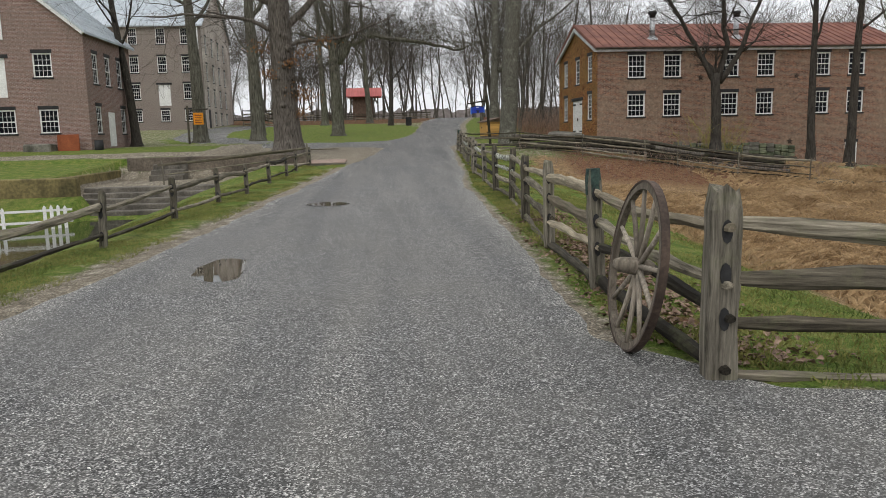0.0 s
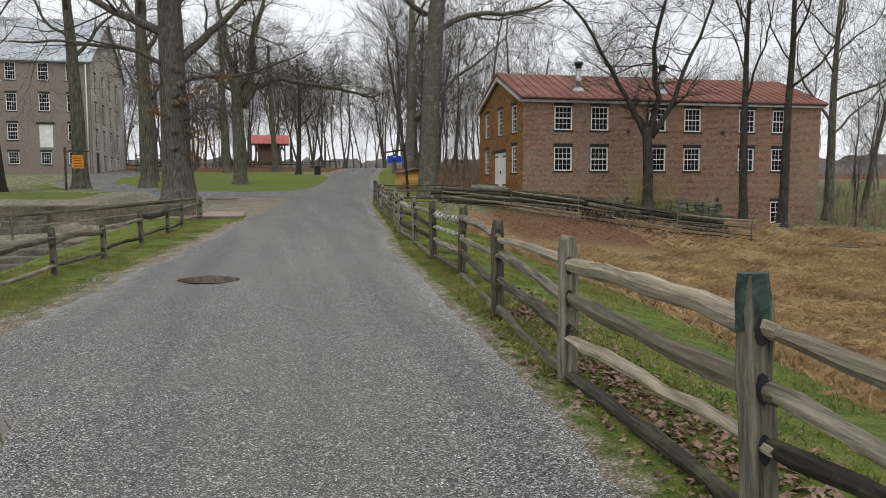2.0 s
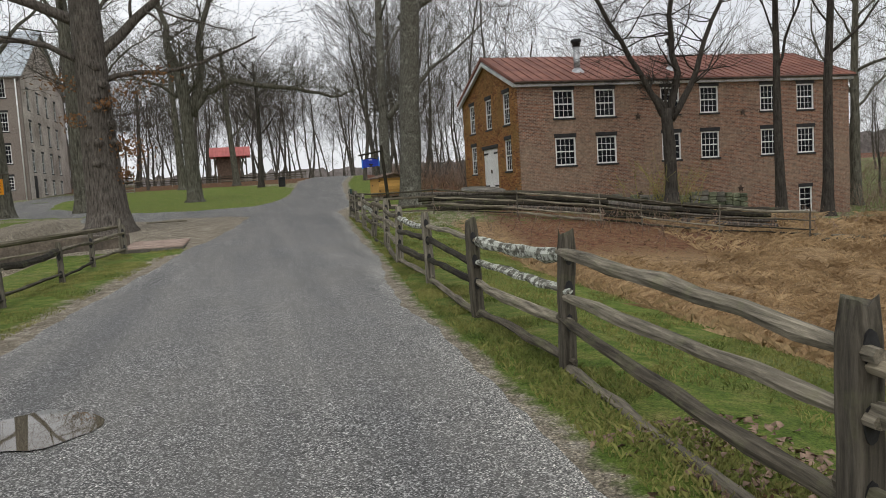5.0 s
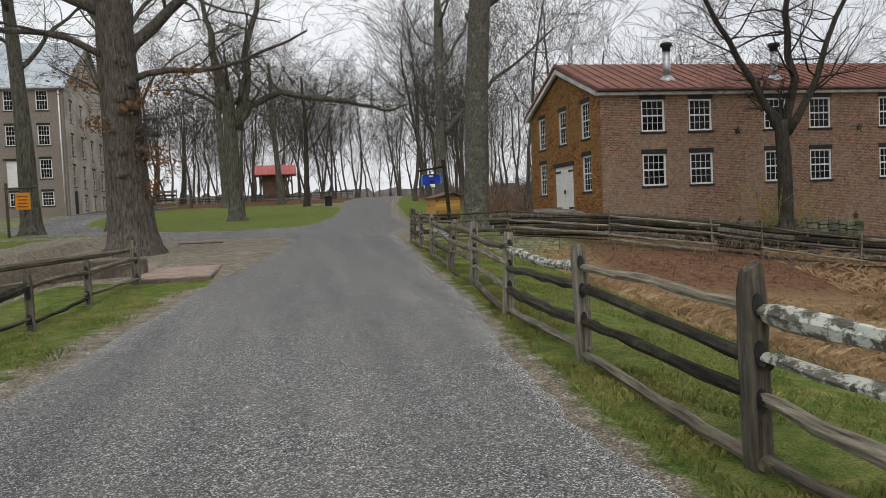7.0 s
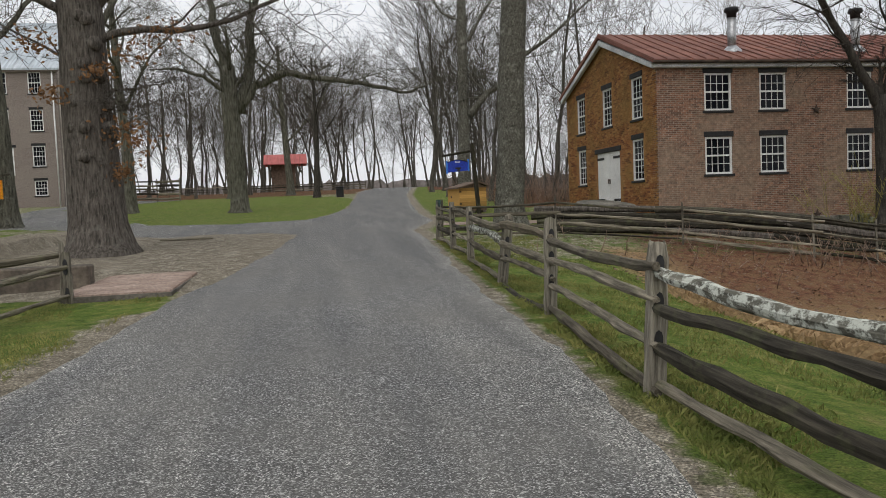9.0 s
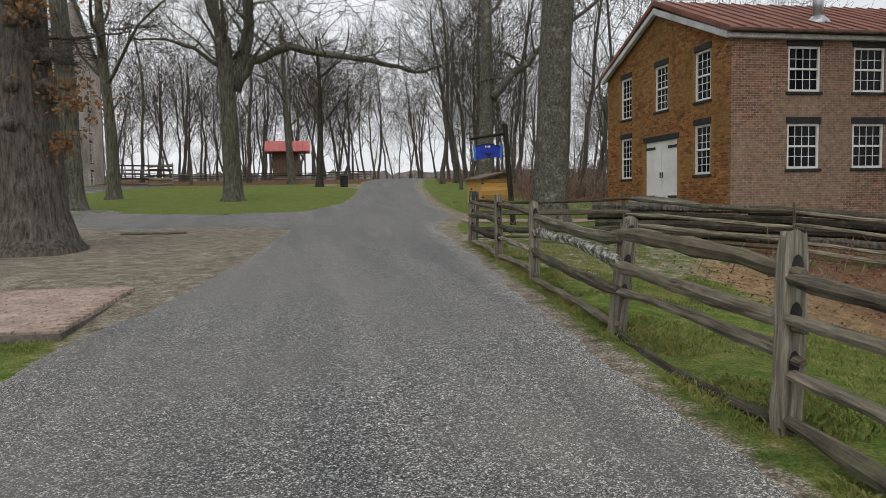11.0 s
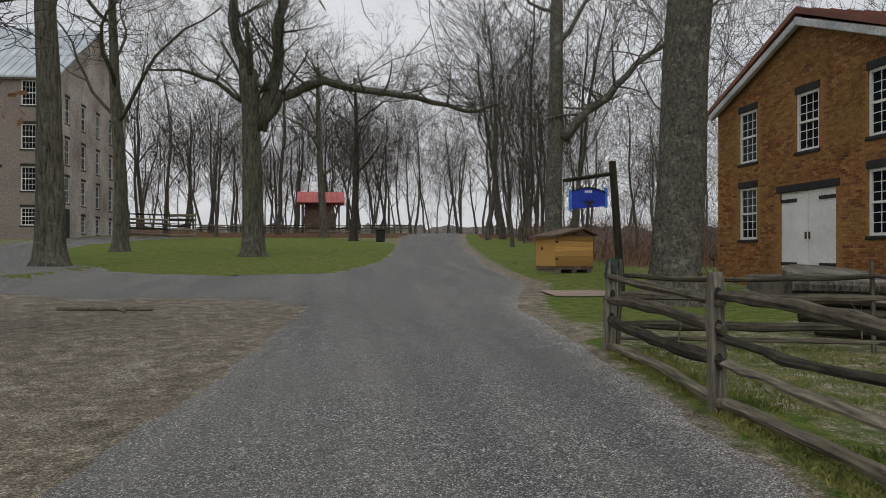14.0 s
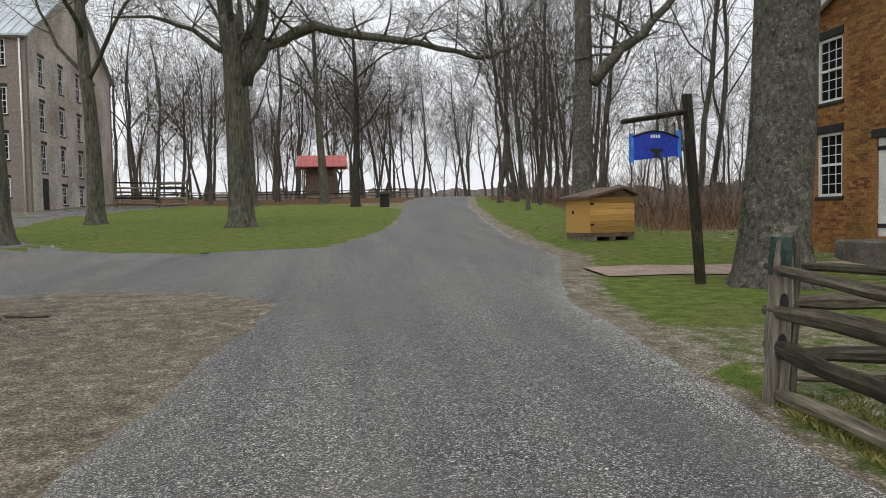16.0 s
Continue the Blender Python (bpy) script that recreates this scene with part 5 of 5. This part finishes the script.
tree(-5.45, 47.6, 24, 0.53, 52, M_BARK_SYC, "tall straight lichen-speckled trunk beside the sign", spec_of(first=0.42, kids=[8, 6, 5, 4], taper=[0.62, 0.3, 0.3, 0.4]), limbs=((9.2, 10, 0.5, 8, 0.2), (10.5, 170, 0.6, 7, 0.18)))
tree(-3.85, 62.5, 18, 0.38, 57, M_BARK_SYC, "mottled sycamore with a heavy bent limb", spec_of(first=0.5, kids=[8, 7, 6, 4], taper=[0.45, 0.3, 0.3, 0.4]), lean=(0.06, 0, 1),
     arms=((((0.4, 0, 5.3), (1.2, -0.2, 6.3), (2.2, -0.3, 7.0), (3.5, -0.4, 8.4), (5.2, -0.6, 9.6), (7.5, -0.8, 11.6)), 0.22, 0.06),))
tree(-22.7, 60.2, 20, 0.5, 61, M_BARK, "tall grey tree near the side lane", spec_of(first=0.4, kids=[8, 7, 6, 4]))
tree(-26.9, 59.8, 18, 0.52, 65, M_BARK, "tall grey tree behind the orange notice", spec_of(first=0.45, kids=[7, 7, 6, 4]))
tree(-11.4, 92.5, 13, 0.3, 68, M_BARK_DARK, "slender young tree at the end of the island", spec_of(first=0.35))
tree(5.4, 41.6, 4.6, 0.3, 71, M_BARK_DARK, "dark forked tree in front of the mill", spec_of(first=0.85, kids=[2, 6, 6, 5], angle=(0.35, 0.75), taper=[0.8, 0.3, 0.3, 0.4]),
     arms=((((0, 0, 4.0), (-0.9, 0, 5.4), (-2.2, 0.1, 7.6), (-3.8, 0, 10.0), (-6.0, 0.2, 12.0)), 0.17, 0.04),
           (((0.05, 0, 4.2), (0.5, 0.1, 6.2), (0.2, 0.2, 8.8), (1.0, 0, 12.0), (0.8, 0, 14.5)), 0.19, 0.04),
           (((0.1, 0, 4.1), (1.2, 0, 5.6), (1.9, -0.1, 7.6), (3.2, 0, 10.2), (4.0, 0, 13.0)), 0.17, 0.04)))
tree(10.7, 40.9, 13, 0.24, 75, M_BARK_DARK, "dark slim tree in front of the mill", spec_of(first=0.5, kids=[7, 7, 6, 4], angle=(0.35, 0.8)), lean=(-0.03, 0, 1))
tree(12.3, 39.8, 14, 0.26, 79, M_BARK_DARK, "dark slim leaning tree in front of the mill", spec_of(first=0.5, kids=[7, 7, 6, 4], angle=(0.35, 0.8)), lean=(0.06, 0, 1))
tree(-24.6, 76.0, 17, 0.42, 83, M_BARK, "grey tree behind the grass island", spec_of(first=0.35, kids=[8, 7, 6, 4]))
tree(-19.6, 99.0, 17, 0.45, 87, M_BARK, "grey tree beyond the grass island", spec_of(first=0.35))
tree(-13.9, 104.0, 16, 0.4, 89, M_BARK, "grey tree near the pavilion", spec_of(first=0.35))
tree(-29.6, 52.6, 15, 0.3, 93, M_BARK_DARK, "dark slender tree beside the brick house", spec_of(first=0.4), lean=(-0.1, 0.05, 1))
tree(23.5, 50.0, 15, 0.35, 95, M_BARK, "grey tree at the edge of the woods", spec_of(first=0.35))


# ---- the woods: one joined mass of bare trees ----
def woods():
    rng = random.Random(101)
    temps = []
    for k in range(7):
        t = Tubes()
        sp = spec_of(depth=3, sway=0.5, seg=[7, 5, 4, 2], kids=[9, 7, 5], sides=[6, 3, 3, 3], first=0.26, min_r=0.012, bend=0.3, angle=(0.4, 0.95), lift=0.07, shrink=1.0, taper=[0.25, 0.25, 0.3, 0.5])
        grow(t, random.Random(300 + k), (0, 0, 0), (rng.uniform(-0.05, 0.05), rng.uniform(-0.05, 0.05), 1), 14, 0.17 if k % 2 else 0.23, 0, sp)
        V = np.array([tuple(v) for v in t.v], dtype=np.float32)
        Q = np.array([f for f in t.f if len(f) == 4], dtype=np.int32)
        temps.append((V, Q))
    spots = []

    def scatter(n, x0, x1, y0, y1, ok=lambda x, y: True):
        made = 0
        tries = 0
        while made < n and tries < n * 20:
            tries += 1
            x, y = rng.uniform(x0, x1), rng.uniform(y0, y1)
            if ok(x, y):
                spots.append((x, y))
                made += 1

    scatter(26, 0, 16, 92, 134, lambda x, y: x > lerp(y, ROAD_Y, ROAD_R) + 2.0)
    scatter(24, -60, 40, 165, 200)
    scatter(26, -3, 34, 62, 112, lambda x, y: x > lerp(y, ROAD_Y, ROAD_R) + 2.5)
    scatter(44, -40, 60, 116, 165, lambda x, y: not (-19 < x < -10 and y < 130) and not (y < 135 and abs(x - lerp(y, ROAD_Y, ROAD_R) + 3) < 5))
    scatter(18, -12, 14, 135, 175)
    scatter(12, -30, -10, 98, 150, lambda x, y: not (-18 < x < -11 and y < 131))
    scatter(26, 22, 70, 30, 80)
    scatter(16, 24, 60, 52, 90)
    scatter(16, 24, 75, 60, 115)
    scatter(22, -40, -2, 132, 165)
    scatter(12, 4, 30, 64, 100)
    scatter(6, -75, -54, 50, 110)
    scatter(9, -52, -30, 108, 140)
    Vs, Qs, n = [], [], 0
    for x, y in spots:
        V, Q = temps[rng.randrange(7)]
        s = rng.choice((rng.uniform(0.3, 0.7), rng.uniform(0.75, 1.3), rng.uniform(0.8, 1.35)))
        if x > 7 and 55 < y < 118:
            s *= 0.62
        a = rng.uniform(0, 6.28)
        R = np.array([[math.cos(a), -math.sin(a), 0], [math.sin(a), math.cos(a), 0], [0, 0, 1]], dtype=np.float32)
        thick = rng.uniform(0.7, 1.5)
        W = V @ R.T * np.array([s, s, s * rng.uniform(0.9, 1.15)], dtype=np.float32) + np.array([x, y, ground_z(x, y)], dtype=np.float32)
        Vs.append(W)
        Qs.append(Q + n)
        n += len(V)
    V, Q = np.concatenate(Vs), np.concatenate(Qs)
    me = bpy.data.meshes.new("woods")
    me.vertices.add(len(V))
    me.vertices.foreach_set("co", V.ravel())
    me.loops.add(Q.size)
    me.loops.foreach_set("vertex_index", Q.ravel())
    me.polygons.add(len(Q))
    me.polygons.foreach_set("loop_start", np.arange(0, Q.size, 4, dtype=np.int32))
    me.materials.append(M_BARK_FAR)
    me.update(calc_edges=True)
    tagged(new("woods", me), "bare grey winter woods behind the buildings", "woods", kind="stuff")


woods()


def blades(name, spots, material, label, h=(0.05, 0.12), w=0.006, lean=0.5, seed=1, category="grass"):
    rng = random.Random(seed)
    V, F = [], []
    for x, y, z in spots:
        a = rng.uniform(0, 6.28)
        hh = rng.uniform(*h)
        lx, ly = rng.gauss(0, lean) * hh, rng.gauss(0, lean) * hh
        c, s = math.cos(a) * w, math.sin(a) * w
        k = len(V)
        V += [(x - c, y - s, z - 0.01), (x + c, y + s, z - 0.01), (x + lx * 0.4 + c * 0.7, y + ly * 0.4 + s * 0.7, z + hh * 0.6), (x + lx, y + ly, z + hh * (1 - 0.25 * lean))]
        F += [(k, k + 1, k + 2), (k, k + 2, k + 3)]
    tagged(mesh_object(name, V, F, material), label, category, kind="stuff")


rngb = random.Random(77)
spots = []
while len(spots) < 60000:
    y = rngb.uniform(2, 41)
    xf = lerp(y, FENCE_Y, FENCE_X)
    x = xf + rngb.gauss(0.0, 0.35) if rngb.random() < 0.5 else xf + rngb.uniform(-0.4, 3.0)
    if x > lerp(y, ROAD_Y, ROAD_R) + 0.12 and noise.noise(Vector((x * 0.9, y * 0.9, 1))) > -0.15:
        spots.append((x, y, ground_z(x, y)))
blades("grass_tufts", spots, M_GRASSBLADE, "short green grass along the fence line", (0.02, 0.075), 0.005)
spots = []
while len(spots) < 30000:
    y = rngb.uniform(7, 33)
    x = lerp(y, ROAD_LY, ROAD_L) - rngb.uniform(0.15, 2.2)
    if noise.noise(Vector((x * 0.9, y * 0.9, 4))) > -0.1:
        spots.append((x, y, ground_z(x, y)))
blades("grass_tufts", spots, M_GRASSBLADE, "short green grass on the bank", (0.015, 0.05), 0.005, seed=2)
spots = []
while len(spots) < 45000:
    y = rngb.uniform(5, 40)
    x = lerp(y, FENCE_Y, FENCE_X) + rngb.uniform(3.0, 26)
    if noise.noise(Vector((x * 0.5, y * 0.5, 8))) > -0.25 and (y < 33 or x > 2):
        spots.append((x, y, ground_z(x, y)))
blades("dry_grass", spots, M_STRAW, "matted dry tan grass in the hollow", (0.06, 0.3), 0.009, 1.0, 3)


def fallen_leaves():
    rng = random.Random(15)
    V, F = [], []
    n = 0
    while n < 7000:
        if rng.random() < 0.45:
            y = rng.uniform(4.5, 15)
            x = lerp(y, FENCE_Y, FENCE_X) + rng.gauss(0.35, 0.35)
        elif rng.random() < 0.8:
            x, y = rng.uniform(-7, 4), rng.uniform(31, 40)
        else:
            x, y = rng.uniform(-6, 4), rng.uniform(58, 66)
        if on_road(x, y):
            continue
        m = Matrix.Translation((x, y, ground_z(x, y) + 0.015)) @ Euler((rng.uniform(-0.6, 0.6), rng.uniform(-0.6, 0.6), rng.uniform(0, 6.3))).to_matrix().to_4x4()
        s = rng.uniform(0.3, 0.75)
        k = len(V)
        V += [m @ Vector(q) * 1 for q in ((-0.03 * s, -0.05 * s, 0), (0.035 * s, -0.03 * s, 0.012), (0.03 * s, 0.045 * s, 0), (-0.03 * s, 0.04 * s, 0.014))]
        F.append((k, k + 1, k + 2, k + 3))
        n += 1
    tagged(mesh_object("fallen_leaves", V, F, M_LEAFLITTER), "scattered brown fallen leaves", "leaves", kind="stuff")


fallen_leaves()


def brush(name, cx, cy, n, spread, height, material, label, seed):
    rng = random.Random(seed)
    t = Tubes()
    for _ in range(n):
        x, y = cx + rng.gauss(0, spread[0]), cy + rng.gauss(0, spread[1])
        if on_road(x, y) or x < lerp(y, ROAD_Y, ROAD_R) + 4.5 and y > 50:
            continue
        z = ground_z(x, y)
        p = Vector((x, y, z - 0.05))
        d = Vector((rng.gauss(0, 0.35), rng.gauss(0, 0.35), 1))
        h = height * rng.uniform(0.5, 1.2)
        pts = [p]
        for k in range(3):
            d = (d + Vector((rng.gauss(0, 0.2), rng.gauss(0, 0.2), 0))).normalized()
            pts.append(pts[-1] + d * h / 3)
        t.add(pts, [0.014, 0.011, 0.008, 0.004], 3)
        for _k in range(3):
            q = pts[rng.randrange(1, 3)]
            e = q + Vector((rng.gauss(0, 0.3), rng.gauss(0, 0.3), rng.uniform(0.1, 0.5))) * h * 0.6
            t.add([q, e], [0.007, 0.003], 3)
    tagged(t.make(name, material), label, "shrub", kind="stuff" if n > 150 else "")


brush("shrub", 5.9, 42.6, 60, (0.9, 0.4), 2.6, M_YELLOWTWIG, "yellow-green twiggy shrub against the mill", 5)
brush("underbrush", 8, 67, 900, (7, 4), 2.2, M_BRUSH, "tangled brown underbrush at the wood's edge", 6)
brush("underbrush", 8, 100, 900, (5, 16), 2.2, M_BRUSH, "reddish-brown brambles beside the far lane", 7)
brush("underbrush", 9, 77, 450, (4, 8), 4.8, M_BARK_FAR, "tall grey-brown saplings at the wood's edge", 10)
brush("underbrush", 25, 47, 500, (4, 4), 1.8, M_BRUSH, "tangled brush at the far end of the mill", 8)
brush("underbrush", 30, 60, 700, (7, 5), 2.4, M_BRUSH, "grey-brown thicket beyond the mill", 14)
brush("underbrush", 4, 37.8, 350, (5, 1.2), 0.7, M_BRUSH, "low brown brush along the rail fence", 9)

# far rail fence beyond the green
fence("rail_fence", [(-34, 113), (-28, 114), (-22, 115.5), (-16, 117), (-10, 118), (-4.5, 119)], [1.3], [1.0, 0.7, 0.4], "distant brown rail fence beyond the green", r=0.07, thin=0.06, seed=21)
fence("rail_fence", [(-29.5, 97), (-26.5, 97.5), (-24.5, 98)], [2.2], [1.9, 1.5, 1.1, 0.7, 0.3], "tall dark rail pen beside the warehouse", r=0.09, thin=0.1, seed=22)

# low far ridge of woods that closes the horizon
ring_v, ring_f = [], []
for k in range(720):
    a = 2 * math.pi * k / 720
    for zz in (-4, 7.5 + 3 * noise.noise(Vector((k * 0.05, 0, 0))) + 2.2 * noise.noise(Vector((k * 0.6, 5, 0))) + 1.5 * noise.noise(Vector((k * 1.7, 9, 0)))):
        ring_v.append((-10 + 230 * math.cos(a), 60 + 230 * math.sin(a), zz + (3 if math.sin(a) > 0 else 0)))
    j = (k + 1) % 720
    ring_f.append((2 * k, 2 * j, 2 * j + 1, 2 * k + 1))
M_RIDGE = rough_paint("hazy_far_woods", (0.15, 0.135, 0.125), (0.27, 0.25, 0.24), 0.25, 1.2, bump=0, source="Position")
tagged(mesh_object("backdrop", ring_v, ring_f, M_RIDGE), "hazy grey-brown far woods on the horizon", "woods", kind="structure")


# ---- single bricks of the mill's gable end ----
def brick_piece_material(name, from_object):
    m, nt, b = nodes_of(name, 0.9, 0.2)
    src = nt.nodes.new("ShaderNodeObjectInfo").outputs["Random"] if from_object else nt.nodes.new("ShaderNodeNewGeometry").outputs["Random Per Island"]
    col = ramp(nt, src, [(0.0, (0.13, 0.055, 0.032)), (0.3, (0.25, 0.105, 0.042)), (0.7, (0.33, 0.15, 0.055)), (1.0, (0.4, 0.22, 0.085))])
    pos = nt.nodes.new("ShaderNodeNewGeometry").outputs["Position"]
    stain = ramp(nt, noise_of(nt, 0.45, 5, pos, 0.65), [(0.42, (0, 0, 0)), (0.64, (0.7, 0.7, 0.7))])
    col = mix(nt, stain, col, (0.25, 0.16, 0.055))
    soot = ramp(nt, noise_of(nt, 1.1, 5, pos, 0.7), [(0.5, (1, 1, 1)), (0.72, (0.5, 0.47, 0.45))])
    col = mix(nt, 1.0, col, soot, "MULTIPLY")
    grain = noise_of(nt, 14, 4, pos)
    col = mix(nt, 1.0, col, ramp(nt, grain, [(0.3, (0.7, 0.7, 0.7)), (0.7, (1.25, 1.25, 1.25))]), "MULTIPLY")
    nt.links.new(col, b.inputs["Base Color"])
    bumped(nt, b, grain, 0.5, 0.01)
    return m


def gable_bricks():
    wall = next(o for o in bpy.data.objects if o.get("label") == "gable wall of ochre-stained brick")
    base_y, top_y, zb, eave, apex = 46.5, 56.0, -1.4, 6.62, 8.4
    holes = [(y - 0.12, y + 1.12, z - 0.15, z + 1.88) for y in (47.7, 53.62) for z in (2.3, 4.7)] + [(50.48, 51.72, 4.55, 6.58), (49.7, 52.6, 1.0, 3.86)]
    rng = random.Random(90)
    bm = bmesh.new()
    add_box(bm, -0.012, 0.003, -0.1, 0.1, -0.031, 0.031, 0.004)
    me = bpy.data.meshes.new("brick")
    bm.to_mesh(me)
    bm.free()
    me.materials.append(brick_piece_material("gable_brick", True))
    V, F = [], []
    singles = 0
    inv = pose(0, 56.0, zb, 0, 0, -90).inverted()
    row = 0
    z = 0.75
    while z < apex:
        y = base_y + 0.11 + (0.105 if row % 2 else 0)
        while y < top_y - 0.1:
            lim = eave + (apex - eave) * (1 - abs(y - 51.25) / 4.75) - 0.34
            if z < lim and not any(a < y + 0.09 and y - 0.09 < b and c < z < d for a, b, c, d in holes):
                out = rng.uniform(-0.003, 0.004)
                if singles < 300 and 1.0 < z < 3.6 and y < 49.8:
                    ob = new("brick", me)
                    ob.parent = wall
                    ob.matrix_local = inv @ Matrix.Translation((out, y, z))
                    singles += 1
                else:
                    k = len(V)
                    x0, x1 = -0.012 + out, 0.003
                    for xx in (x0, x1):
                        for yy, zz in ((y - 0.1, z - 0.031), (y + 0.1, z - 0.031), (y + 0.1, z + 0.031), (y - 0.1, z + 0.031)):
                            V.append(inv @ Vector((xx, yy, zz)))
                    F += [(k, k + 3, k + 2, k + 1), (k, k + 1, k + 5, k + 4), (k + 1, k + 2, k + 6, k + 5), (k + 2, k + 3, k + 7, k + 6), (k + 3, k, k + 4, k + 7)]
            y += 0.21
        z += 0.072
        row += 1
    ob = mesh_object("bricks", V, F, brick_piece_material("gable_brick_rest", False), wall)
    ob["kind"] = "stuff"


gable_bricks()
